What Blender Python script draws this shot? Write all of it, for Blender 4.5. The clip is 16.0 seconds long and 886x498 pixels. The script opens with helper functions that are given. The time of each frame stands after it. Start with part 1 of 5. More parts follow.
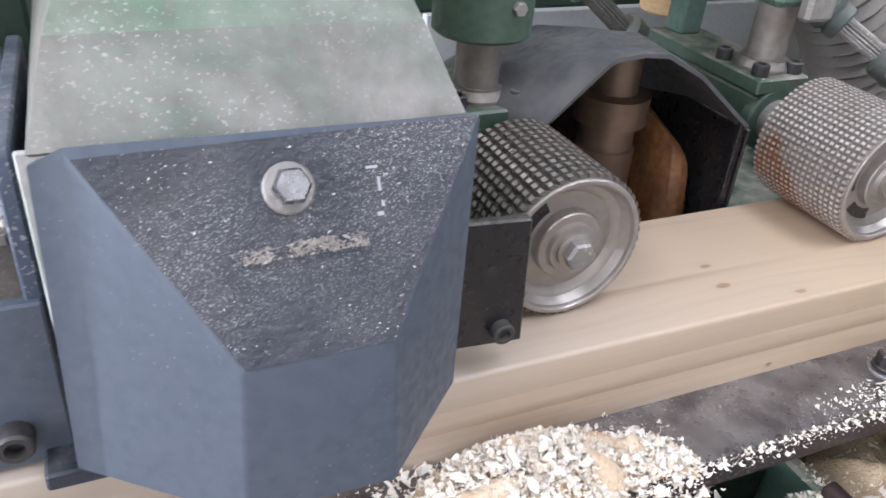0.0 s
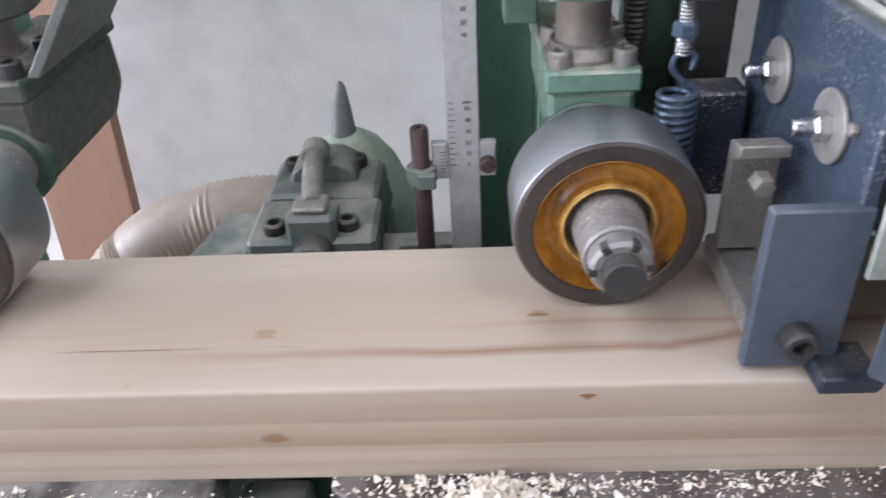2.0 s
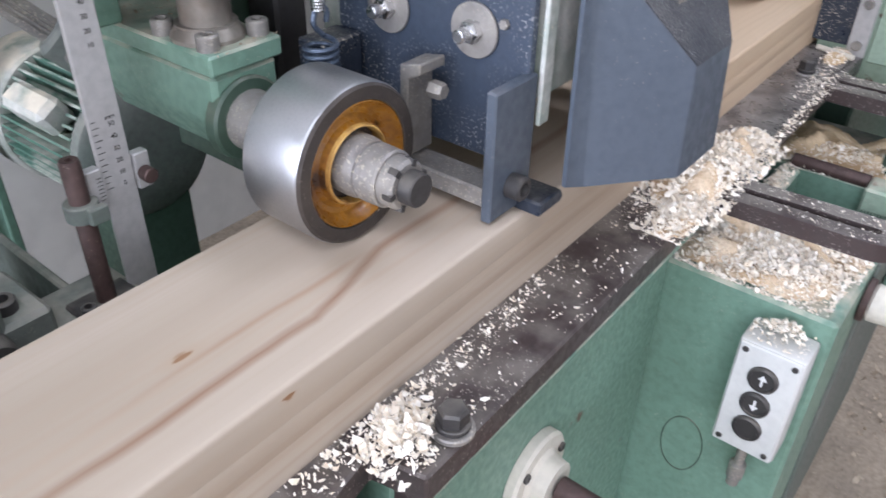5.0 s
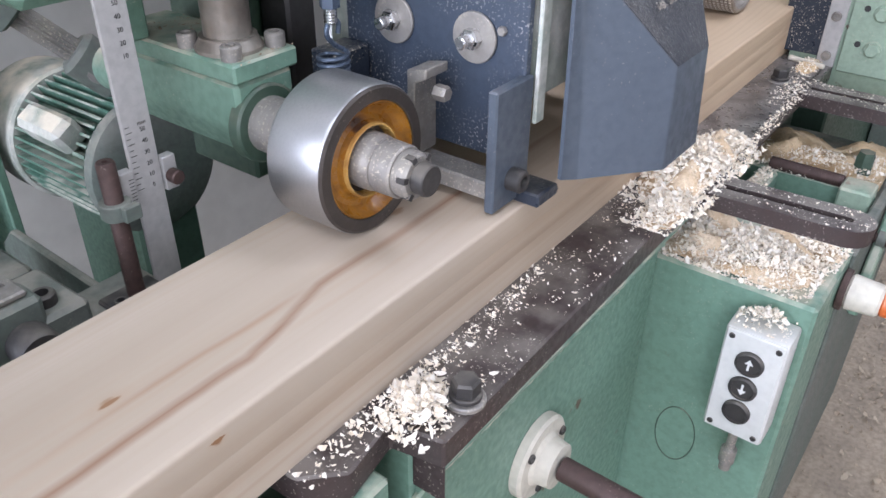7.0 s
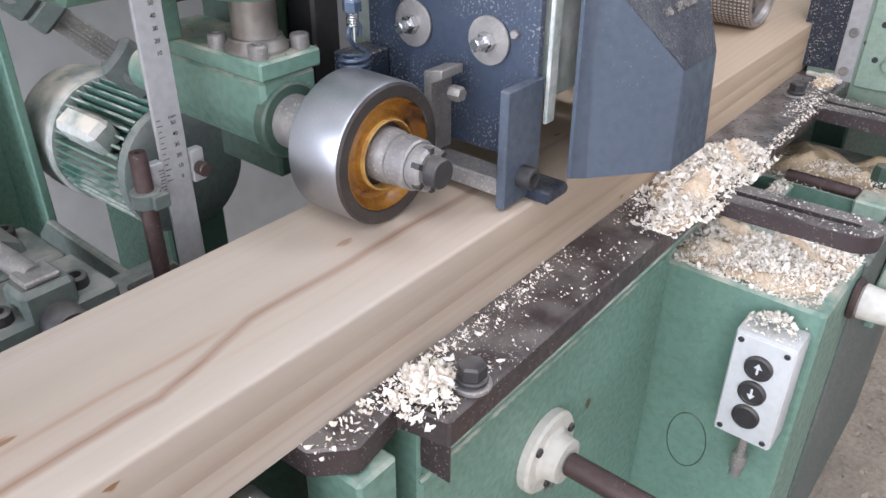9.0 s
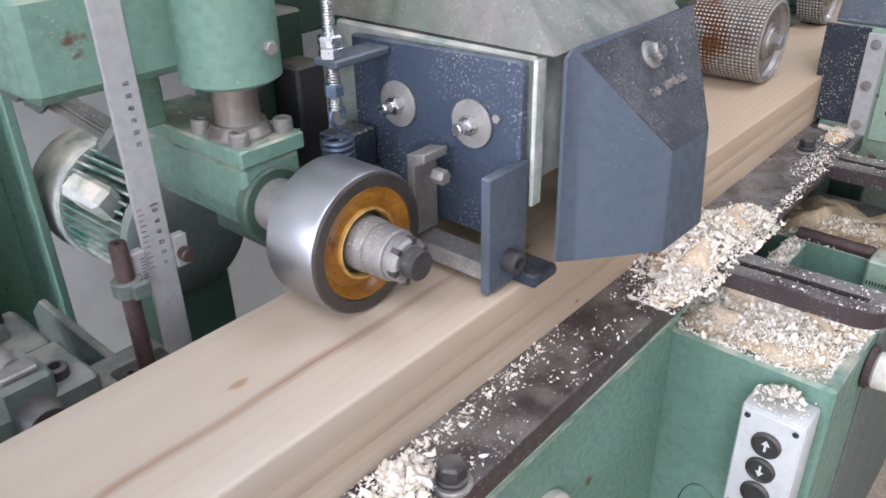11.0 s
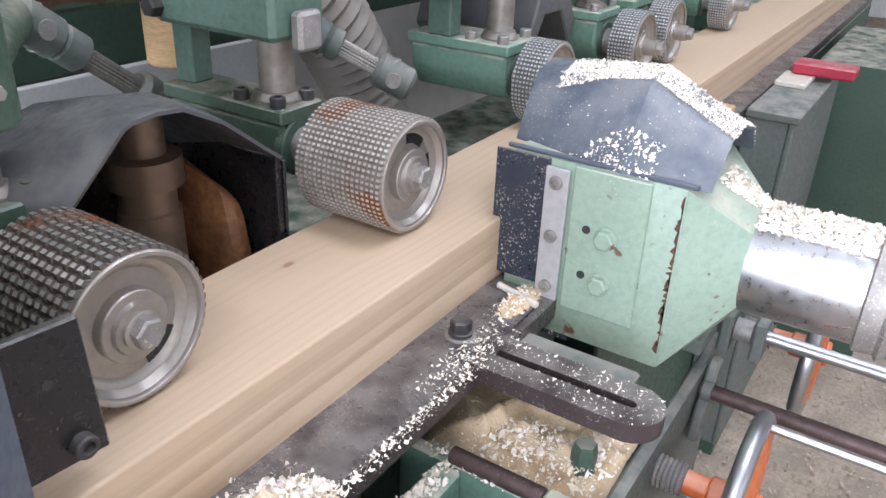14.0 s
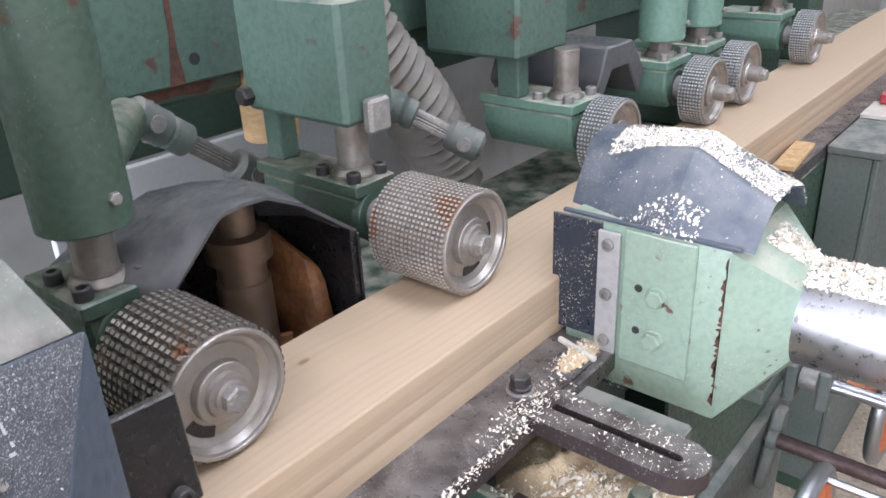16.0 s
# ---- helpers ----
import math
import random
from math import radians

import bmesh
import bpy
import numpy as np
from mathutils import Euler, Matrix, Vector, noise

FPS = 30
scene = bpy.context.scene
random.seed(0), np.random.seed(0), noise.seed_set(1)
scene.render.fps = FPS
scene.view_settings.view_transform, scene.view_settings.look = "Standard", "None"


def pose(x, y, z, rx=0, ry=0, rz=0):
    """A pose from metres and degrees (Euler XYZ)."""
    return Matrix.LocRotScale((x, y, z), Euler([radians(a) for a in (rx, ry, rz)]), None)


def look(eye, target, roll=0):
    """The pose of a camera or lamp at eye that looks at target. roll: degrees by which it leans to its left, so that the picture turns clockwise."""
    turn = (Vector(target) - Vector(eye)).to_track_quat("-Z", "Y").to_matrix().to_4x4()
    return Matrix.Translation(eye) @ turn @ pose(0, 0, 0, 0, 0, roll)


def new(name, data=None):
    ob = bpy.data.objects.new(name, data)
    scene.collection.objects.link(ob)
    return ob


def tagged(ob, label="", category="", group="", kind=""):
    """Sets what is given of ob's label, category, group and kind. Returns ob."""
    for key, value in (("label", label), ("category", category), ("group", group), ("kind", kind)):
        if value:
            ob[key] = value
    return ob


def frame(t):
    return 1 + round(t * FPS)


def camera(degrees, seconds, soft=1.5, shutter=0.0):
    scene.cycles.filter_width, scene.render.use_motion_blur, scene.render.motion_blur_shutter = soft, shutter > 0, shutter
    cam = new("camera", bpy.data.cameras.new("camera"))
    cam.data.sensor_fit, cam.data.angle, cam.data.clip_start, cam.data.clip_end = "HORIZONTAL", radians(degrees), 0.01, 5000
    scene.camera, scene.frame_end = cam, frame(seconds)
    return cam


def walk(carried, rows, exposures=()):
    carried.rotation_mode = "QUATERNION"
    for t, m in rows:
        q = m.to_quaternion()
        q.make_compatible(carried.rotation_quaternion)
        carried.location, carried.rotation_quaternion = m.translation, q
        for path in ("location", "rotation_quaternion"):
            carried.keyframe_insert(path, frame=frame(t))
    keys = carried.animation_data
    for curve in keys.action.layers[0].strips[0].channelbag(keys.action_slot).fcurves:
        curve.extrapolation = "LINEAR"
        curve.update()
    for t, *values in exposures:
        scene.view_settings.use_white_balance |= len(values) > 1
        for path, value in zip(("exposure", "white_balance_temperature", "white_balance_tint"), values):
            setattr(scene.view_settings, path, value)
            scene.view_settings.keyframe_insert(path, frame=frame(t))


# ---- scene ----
cam = camera(59.1, 16.0, 1.5, 0.25)
PATH = [
    (0, (0.041, 0.009, 1.27), (0.779, 1.546, 0.224), 4.8),
    (0.5, (-0.01, -0.002, 1.267), (0.639, 1.565, 0.208), 5.3),
    (1, (-0.067, -0.001, 1.265), (0.37, 1.643, 0.213), 3.5),
    (1.5, (-0.127, 0.026, 1.258), (-0.03, 1.709, 0.182), -1.4),
    (2, (-0.206, 0.025, 1.243), (-0.29, 1.693, 0.143), -3.3),
    (2.5, (-0.28, 0.018, 1.226), (-0.442, 1.661, 0.096), -3.5),
    (3, (-0.334, 0.054, 1.235), (-0.527, 1.683, 0.091), -5.1),
    (3.5, (-0.359, 0.103, 1.237), (-0.286, 1.732, 0.078), -9.0),
    (4, (-0.37, 0.105, 1.269), (0.264, 1.589, 0.087), -2.4),
    (4.5, (-0.421, 0.1, 1.267), (0.663, 1.311, 0.101), 0.2),
    (5, (-0.468, 0.092, 1.247), (0.835, 1.099, 0.112), 1.3),
    (5.2, (-0.474, 0.088, 1.246), (0.869, 1.03, 0.104), 1.4),
    (7.5, (-0.532, 0.063, 1.249), (0.819, 1.088, 0.19), 0.4),
    (8, (-0.536, 0.053, 1.242), (0.809, 1.094, 0.189), 0.3),
    (10.5, (-0.55, 0.033, 1.249), (0.77, 1.172, 0.268), -0.0),
    (11, (-0.491, 0.033, 1.277), (0.824, 1.19, 0.31), -1.2),
    (11.5, (-0.412, 0.025, 1.272), (0.928, 1.17, 0.327), -0.8),
    (12, (-0.284, -0.008, 1.28), (1.065, 1.124, 0.332), 0.0),
    (12.5, (-0.123, -0.042, 1.284), (1.29, 1.012, 0.341), 1.1),
    (13, (-0.053, -0.053, 1.292), (1.402, 0.958, 0.362), -0.0),
    (13.5, (0.021, -0.023, 1.286), (1.499, 0.958, 0.362), 1.1),
    (14, (0.068, -0.001, 1.275), (1.579, 0.95, 0.373), 2.3),
    (14.5, (0.087, -0.015, 1.273), (1.551, 1.013, 0.38), 2.1),
    (15, (0.066, -0.026, 1.29), (1.453, 1.093, 0.383), 1.0),
    (15.5, (0.051, -0.043, 1.321), (1.399, 1.116, 0.404), 0.2),
    (16, (0.056, -0.065, 1.342), (1.432, 1.117, 0.499), -2.7),
]
EXPOSURES = [(0.0, 0.42), (1.0, 0.28), (1.5, 0.12), (2.5, -0.05), (3.0, -0.17), (3.5, -0.12), (4.2, 0.03), (5.0, 0.06), (8.0, 0.1), (11.5, 0.12), (12.5, 0.17), (13.5, 0.48), (14.5, 0.52), (16.0, 0.5)]
walk(cam, [(t, look(eye, target, roll)) for t, eye, target, roll in PATH], EXPOSURES)

# ---- light ----
world = bpy.data.worlds.new("world")
scene.world = world
world.use_nodes = True
wn = world.node_tree.nodes
sky = wn.new("ShaderNodeTexSky")
sky.sky_type, sky.sun_disc = "NISHITA", False
sky.sun_elevation, sky.sun_rotation = radians(40), radians(215)
sky.air_density, sky.dust_density = 1.0, 3.0
wn["Background"].inputs[1].default_value = 0.12
world.node_tree.links.new(sky.outputs[0], wn["Background"].inputs[0])


def window_light(name, at, target, w, h, power):
    lamp = bpy.data.lights.new(name, "AREA")
    lamp.shape, lamp.size, lamp.size_y, lamp.energy = "RECTANGLE", w, h, power
    lamp.color = (0.77, 0.82, 1.0)
    ob = new(name, lamp)
    ob.matrix_world = look(at, target)
    return ob


for wx in (-2.0, 0.4, 2.8, 5.2):
    window_light("window_light", (wx, -3.93, 2.05), (wx, 0, 2.05), 1.5, 1.5, 9)
window_light("window_light", (-3.43, -1.7, 1.75), (0, -1.7, 1.55), 2.2, 1.7, 100)
window_light("window_light", (-3.43, 0.95, 1.55), (0, 0.95, 1.35), 1.4, 1.9, 185)
# Overhead fill lamps, added to brighten upward faces; no known source.
for wx in (-1.5, 1.0, 3.5):
    window_light("overhead_fill", (wx, -0.4, 3.18), (wx, -0.4, 0), 0.9, 1.6, 36)

# ---- materials ----


def mat(name, c1, c2=None, rough=0.5, metal=0.0, scale=8.0, fine=120.0, amount=0.5, bump=0.15, dust=0.0, dust_c=(0.62, 0.55, 0.44),
        spots=None, spot_lim=0.62, spot_scale=25.0, stretch=(1, 1, 1), island=0.0, speck=0.0, speck_lim=0.66, speck_scale=420.0):
    m = bpy.data.materials.new(name)
    m.use_nodes = True
    nt = m.node_tree
    N, L = nt.nodes, nt.links
    b = N["Principled BSDF"]
    b.inputs["Roughness"].default_value, b.inputs["Metallic"].default_value = rough, metal
    c2 = c2 or tuple(0.72 * v for v in c1)
    tc = N.new("ShaderNodeTexCoord")
    mp = N.new("ShaderNodeMapping")
    mp.inputs["Scale"].default_value = stretch
    L.new(tc.outputs["Object"], mp.inputs[0])

    def noise_tex(s, detail=5.0):
        n = N.new("ShaderNodeTexNoise")
        n.inputs["Scale"].default_value, n.inputs["Detail"].default_value = s, detail
        L.new(mp.outputs[0], n.inputs["Vector"])
        return n.outputs[0]

    def mapped(src, a, z, lo=0.0, hi=1.0):
        r = N.new("ShaderNodeMapRange")
        for i, v in ((1, a), (2, z), (3, lo), (4, hi)):
            r.inputs[i].default_value = v
        L.new(src, r.inputs[0])
        return r.outputs[0]

    def times(a, z):
        q = N.new("ShaderNodeMath")
        q.operation = "MULTIPLY"
        L.new(a, q.inputs[0])
        if isinstance(z, float):
            q.inputs[1].default_value = z
        else:
            L.new(z, q.inputs[1])
        return q.outputs[0]

    def mixed(fac, a, z):
        q = N.new("ShaderNodeMix")
        q.data_type = "RGBA"
        L.new(fac, q.inputs[0])
        for sock, v in ((q.inputs[6], a), (q.inputs[7], z)):
            if isinstance(v, tuple):
                sock.default_value = (*v, 1)
            else:
                L.new(v, sock)
        return q.outputs[2]

    big, small = noise_tex(scale), noise_tex(fine, 3.0)
    col = mixed(times(mapped(big, 0.35, 0.68), amount * 1.0), c1, c2)
    col = mixed(times(mapped(small, 0.4, 0.75), amount * 0.6), col, tuple(0.6 * v for v in c2))
    if island:
        g = N.new("ShaderNodeNewGeometry")
        col = mixed(times(g.outputs["Random Per Island"], island), col, c2)
    if spots:
        col = mixed(mapped(noise_tex(spot_scale, 6.0), spot_lim, spot_lim + 0.04), col, spots)
    rsock = mapped(small, 0.3, 0.7, max(0.05, rough - 0.1), min(1.0, rough + 0.12))
    if dust or speck:
        g = N.new("ShaderNodeNewGeometry")
        sep = N.new("ShaderNodeSeparateXYZ")
        L.new(g.outputs["Normal"], sep.inputs[0])
        f = None
        if dust:
            f = times(times(mapped(sep.outputs[2], 0.15, 0.85), mapped(noise_tex(28.0, 8.0), 0.36, 0.62)), float(dust))
            col = mixed(f, col, dust_c)
        if speck:
            s2 = mapped(noise_tex(speck_scale, 2.0), speck_lim, speck_lim + 0.04)
            f = times(times(s2, mapped(noise_tex(14.0), 0.4, 0.6)), float(speck))
            col = mixed(f, col, dust_c)
    L.new(col, b.inputs["Base Color"])
    L.new(rsock, b.inputs["Roughness"])
    bp = N.new("ShaderNodeBump")
    bp.inputs["Strength"].default_value, bp.inputs["Distance"].default_value = bump, 0.002
    L.new(small, bp.inputs["Height"])
    L.new(bp.outputs[0], b.inputs["Normal"])
    return m


GREEN_T = mat("grimy_teal_green_paint", (0.10, 0.165, 0.127), (0.075, 0.12, 0.09), 0.45, scale=5.0, amount=0.8, dust=0.8, dust_c=(0.40, 0.37, 0.31), bump=0.15, spots=(0.10, 0.05, 0.035), spot_lim=0.655, spot_scale=20.0, speck=0.4)
GREEN = mat("green_paint", (0.165, 0.282, 0.215), (0.13, 0.225, 0.17), 0.42, amount=0.65, dust=0.75, bump=0.10, spots=(0.10, 0.055, 0.035), spot_lim=0.69, speck=0.35)
GREEN_O = mat("olive_green_paint", (0.066, 0.108, 0.074), (0.05, 0.08, 0.056), 0.45, amount=0.7, dust=0.75, dust_c=(0.38, 0.345, 0.28), bump=0.15, spots=(0.10, 0.05, 0.035), spot_lim=0.62, spot_scale=14.0, speck=0.4)
# Own dark green of girders and columns; also painted shade inside the bed.
GREEN_D = mat("dark_and_shaded_green_paint", (0.05, 0.088, 0.062), (0.035, 0.06, 0.042), 0.45, dust=0.5, bump=0.08, spots=(0.09, 0.05, 0.03), spot_lim=0.72)
GREEN_M = mat("dusty_grey_green_casting", (0.105, 0.135, 0.115), (0.15, 0.152, 0.138), 0.6, amount=0.8, dust=0.6, dust_c=(0.36, 0.33, 0.28), bump=0.3, speck=0.3)
GREEN_K = mat("brown_dusted_dark_green_casting", (0.05, 0.075, 0.06), (0.10, 0.088, 0.07), 0.6, scale=14.0, amount=0.9, dust=0.6, dust_c=(0.34, 0.29, 0.24), bump=0.4, speck=0.3)
BLUE_P = mat("dark_blue_plate_paint", (0.043, 0.058, 0.086), (0.034, 0.046, 0.068), 0.42, amount=0.5, dust=0.3, dust_c=(0.35, 0.34, 0.34), speck=0.9, speck_lim=0.595, bump=0.3)
GREEN_W = mat("worn_pale_green_paint", (0.30, 0.395, 0.305), (0.25, 0.335, 0.255), 0.45, amount=0.6, dust=0.6, bump=0.12, spots=(0.13, 0.07, 0.05), spot_lim=0.655, spot_scale=34.0, speck=0.5)
GREEN_H = mat("dusty_green_sheet", (0.105, 0.17, 0.11), (0.22, 0.19, 0.165), 0.5, scale=8.0, fine=90.0, amount=1.0, dust=0.5, dust_c=(0.42, 0.42, 0.36), bump=0.35, speck=0.6, speck_lim=0.62)
GREEN_F = mat("chip_dusted_green", (0.17, 0.22, 0.175), (0.50, 0.49, 0.45), 0.6, scale=24.0, amount=0.95, dust=0.9, speck=0.8, bump=0.3)
GREEN_B = mat("brown_dusted_green_sheet", (0.115, 0.14, 0.105), (0.215, 0.185, 0.162), 0.6, scale=9.0, fine=120.0, amount=1.0, dust=0.4, dust_c=(0.40, 0.37, 0.33), bump=0.5, speck=0.7, speck_lim=0.62)
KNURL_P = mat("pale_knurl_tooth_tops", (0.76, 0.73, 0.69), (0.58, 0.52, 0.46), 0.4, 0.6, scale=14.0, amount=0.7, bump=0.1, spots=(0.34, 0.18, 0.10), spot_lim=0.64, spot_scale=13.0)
BLUE = mat("blue_grey_paint", (0.076, 0.093, 0.118), (0.060, 0.075, 0.098), 0.46, amount=0.5, dust=0.3, dust_c=(0.30, 0.28, 0.28), speck=0.5, speck_lim=0.68, bump=0.10)
# Dense pale specks: fine dust, plus sparkle painted into the colour.
BLUE_F = mat("dirty_sparkling_blue_grey_paint", (0.027, 0.031, 0.040), (0.050, 0.050, 0.053), 0.42, scale=12.0, fine=260.0, amount=0.9, dust=0.08, dust_c=(0.42, 0.41, 0.40), speck=0.5, speck_lim=0.58, speck_scale=1100.0, bump=0.8)
COVER = mat("dusty_cover_paint", (0.09, 0.105, 0.13), (0.07, 0.085, 0.108), 0.4, amount=0.5, dust=0.25, dust_c=(0.5, 0.47, 0.42), speck=0.6, bump=0.1)
BLUE_D = mat("dark_speckled_paint", (0.022, 0.03, 0.046), (0.03, 0.036, 0.05), 0.36, amount=0.5, speck=1.0, speck_lim=0.61, dust=0.25, bump=0.5)
STEEL = mat("bright_steel", (0.66, 0.66, 0.67), (0.50, 0.49, 0.48), 0.26, 1.0, scale=30.0, amount=0.35, bump=0.04)
STEEL_R = mat("rolled_steel", (0.41, 0.41, 0.42), (0.35, 0.345, 0.345), 0.38, 1.0, scale=10.0, fine=500.0, amount=0.12, bump=0.0)
GALV = mat("galvanised_sheet", (0.52, 0.52, 0.53), (0.43, 0.43, 0.44), 0.33, 1.0, scale=20.0, amount=0.25, bump=0.01)
STEEL_D = mat("dull_dusty_steel", (0.26, 0.245, 0.235), (0.40, 0.37, 0.33), 0.55, 0.55, scale=40.0, amount=0.8, bump=0.4, speck=0.7, speck_lim=0.6)
# Groove colours sit below the tooth tops: shade between teeth is painted in.
KNURL = mat("shaded_knurl_grooves", (0.10, 0.085, 0.072), (0.16, 0.12, 0.09), 0.6, 0.3, scale=14.0, amount=0.8, bump=0.2, spots=(0.20, 0.09, 0.045), spot_lim=0.6, spot_scale=16.0)
KNURL_D = mat("dusty_shaded_knurl_grooves", (0.36, 0.315, 0.275), (0.27, 0.21, 0.165), 0.6, 0.3, scale=12.0, amount=0.8, bump=0.2, spots=(0.26, 0.12, 0.06), spot_lim=0.57, spot_scale=12.0)
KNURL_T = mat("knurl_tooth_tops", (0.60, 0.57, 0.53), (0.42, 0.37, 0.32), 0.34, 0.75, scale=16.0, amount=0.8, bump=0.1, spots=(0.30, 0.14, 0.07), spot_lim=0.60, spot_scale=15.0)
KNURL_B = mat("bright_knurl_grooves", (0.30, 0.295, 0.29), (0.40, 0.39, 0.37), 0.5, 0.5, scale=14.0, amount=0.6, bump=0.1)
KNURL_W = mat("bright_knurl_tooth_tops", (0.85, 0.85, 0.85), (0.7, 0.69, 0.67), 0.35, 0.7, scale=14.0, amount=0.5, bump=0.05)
KNURL_F = mat("worn_roller_face", (0.33, 0.29, 0.25), (0.42, 0.39, 0.36), 0.38, 0.6, scale=20.0, amount=0.7, bump=0.1)
DARK = mat("dark_metal", (0.035, 0.033, 0.034), (0.06, 0.055, 0.052), 0.5, 0.2, amount=0.7, dust=0.4, dust_c=(0.35, 0.31, 0.26), bump=0.25)
BLACK = mat("black_sheet", (0.012, 0.012, 0.014), (0.02, 0.018, 0.018), 0.3, dust=0.2, bump=0.06, speck=0.12)
GREY = mat("grey_shroud", (0.07, 0.072, 0.075), (0.11, 0.105, 0.1), 0.42, amount=0.7, dust=0.55, dust_c=(0.22, 0.21, 0.2), bump=0.12)
TABLE = mat("brown_cast_iron", (0.055, 0.038, 0.037), (0.075, 0.06, 0.058), 0.38, 0.25, scale=12.0, amount=0.7, dust=0.3, dust_c=(0.5, 0.46, 0.4), speck=0.8, speck_lim=0.64, bump=0.2)
TABLE_S = mat("worn_bed_plate", (0.13, 0.115, 0.11), (0.085, 0.07, 0.07), 0.33, 0.5, scale=9.0, amount=0.8, dust=0.4, dust_c=(0.46, 0.43, 0.4), speck=0.9, speck_lim=0.62, bump=0.12)
TABLE_G = mat("dusty_bed", (0.10, 0.095, 0.09), (0.07, 0.06, 0.058), 0.5, 0.2, scale=20.0, amount=0.8, dust=0.95, dust_c=(0.33, 0.31, 0.28), speck=0.8, bump=0.4)
YELLOW = mat("amber_hub_paint", (0.44, 0.20, 0.028), (0.15, 0.05, 0.012), 0.3, scale=24.0, fine=160.0, amount=1.0, bump=0.12, spots=(0.05, 0.022, 0.012), spot_lim=0.585, spot_scale=22.0)
LIP = mat("pale_amber_lip", (0.62, 0.38, 0.12), (0.30, 0.13, 0.03), 0.3, scale=30.0, amount=1.0)
RING = mat("dark_roller_rim", (0.045, 0.037, 0.033), (0.085, 0.07, 0.06), 0.42, 0.3, scale=30.0, amount=0.8, bump=0.4, speck=0.25)
ORANGE = mat("orange_paint", (0.62, 0.14, 0.03), (0.48, 0.10, 0.025), 0.4, dust=0.4, bump=0.08)
RED = mat("red_paint", (0.42, 0.03, 0.06), (0.3, 0.02, 0.04), 0.35, dust=0.3)
CREAM = mat("cream_plastic", (0.62, 0.58, 0.50), (0.5, 0.46, 0.39), 0.4, dust=0.3, bump=0.05)
BOXW = mat("light_grey_plastic", (0.60, 0.60, 0.58), (0.52, 0.52, 0.50), 0.4, amount=0.3, bump=0.03, dust=0.3)
RULE = mat("dusty_aluminium_rule", (0.46, 0.45, 0.44), (0.37, 0.36, 0.35), 0.42, 0.2, amount=0.5, bump=0.05)
# Colour of print, and painted shade of undrilled holes.
INK = mat("dark_ink_and_hole_shade", (0.03, 0.03, 0.03), rough=0.6, amount=0.1)
BOARD = mat("white_board", (0.84, 0.84, 0.83), (0.78, 0.78, 0.77), 0.7, amount=0.3)
PALE = mat("dusty_pale_strip", (0.58, 0.57, 0.54), (0.30, 0.36, 0.31), 0.6, scale=26.0, amount=0.8, speck=0.8, bump=0.3)
WHITE = mat("white_enamel", (0.7, 0.7, 0.69), rough=0.5, amount=0.1)
WALL = mat("limewashed_wall", (0.70, 0.685, 0.655), (0.63, 0.61, 0.58), 0.85, scale=1.6, fine=12.0, amount=0.5, bump=0.08, spots=(0.5, 0.48, 0.46), spot_lim=0.765, spot_scale=22.0)
ROOM = mat("pale_plaster", (0.72, 0.725, 0.72), (0.64, 0.64, 0.63), 0.9, scale=2.0, fine=40.0)
CEIL = mat("ceiling_boards", (0.63, 0.625, 0.60), (0.55, 0.54, 0.515), 0.9, scale=2.0)
PLANK = mat("reddish_plank", (0.34, 0.19, 0.13), (0.27, 0.15, 0.10), 0.6, scale=6.0, stretch=(6, 6, 0.6))
PINE = mat("pine_block", (0.60, 0.40, 0.20), (0.5, 0.31, 0.14), 0.6, scale=30.0, stretch=(1, 1, 6), amount=0.8)
HOSE = mat("tan_flexible_hose", (0.29, 0.225, 0.175), (0.36, 0.29, 0.235), 0.45, amount=0.6, dust=0.3, dust_c=(0.42, 0.37, 0.31))
BELLOWS = mat("grey_ribbed_hose", (0.16, 0.14, 0.12), (0.22, 0.2, 0.17), 0.6, dust=0.4, dust_c=(0.33, 0.3, 0.25))
CHIP = mat("wood_shavings", (0.91, 0.87, 0.80), (0.80, 0.66, 0.48), 0.7, scale=40.0, amount=0.08, island=0.65, bump=0.1)
SPECK = mat("grey_dust_and_sparkle_specks", (0.62, 0.61, 0.60), (0.30, 0.30, 0.31), 0.7, island=0.9, amount=0.1)
SCUFF = mat("tan_scrape", (0.42, 0.38, 0.33), (0.22, 0.19, 0.165), 0.8, scale=60.0, island=0.9)
MOUND = mat("fine_sawdust", (0.58, 0.41, 0.24), (0.74, 0.59, 0.40), 0.9, scale=45.0, fine=300.0, amount=0.8, bump=0.9)
FLOOR = mat("sawdust_floor", (0.45, 0.365, 0.275), (0.28, 0.23, 0.18), 0.9, scale=9.0, fine=90.0, amount=0.9, bump=0.6)
TREAD = mat("trodden_chips", (0.50, 0.41, 0.31), (0.30, 0.23, 0.165), 0.8, island=0.9, amount=0.2)
MOUND_L = mat("pale_sawdust", (0.76, 0.63, 0.47), (0.62, 0.44, 0.27), 0.9, scale=35.0, fine=300.0, amount=0.9, bump=0.9)
SPRING = mat("blue_grey_spring_wire", (0.10, 0.13, 0.18), (0.07, 0.09, 0.13), 0.35, 0.5, amount=0.4)
FIN = mat("motor_green", (0.075, 0.16, 0.12), (0.06, 0.12, 0.09), 0.45, dust=0.9, dust_c=(0.55, 0.53, 0.46), bump=0.1)
BROWN = mat("rusty_rod", (0.10, 0.062, 0.055), (0.07, 0.045, 0.042), 0.5, 0.4, amount=0.7, bump=0.3, speck=0.35)
RUST = mat("rust", (0.13, 0.055, 0.035), (0.08, 0.04, 0.03), 0.8, scale=30.0, amount=0.9, bump=0.4)
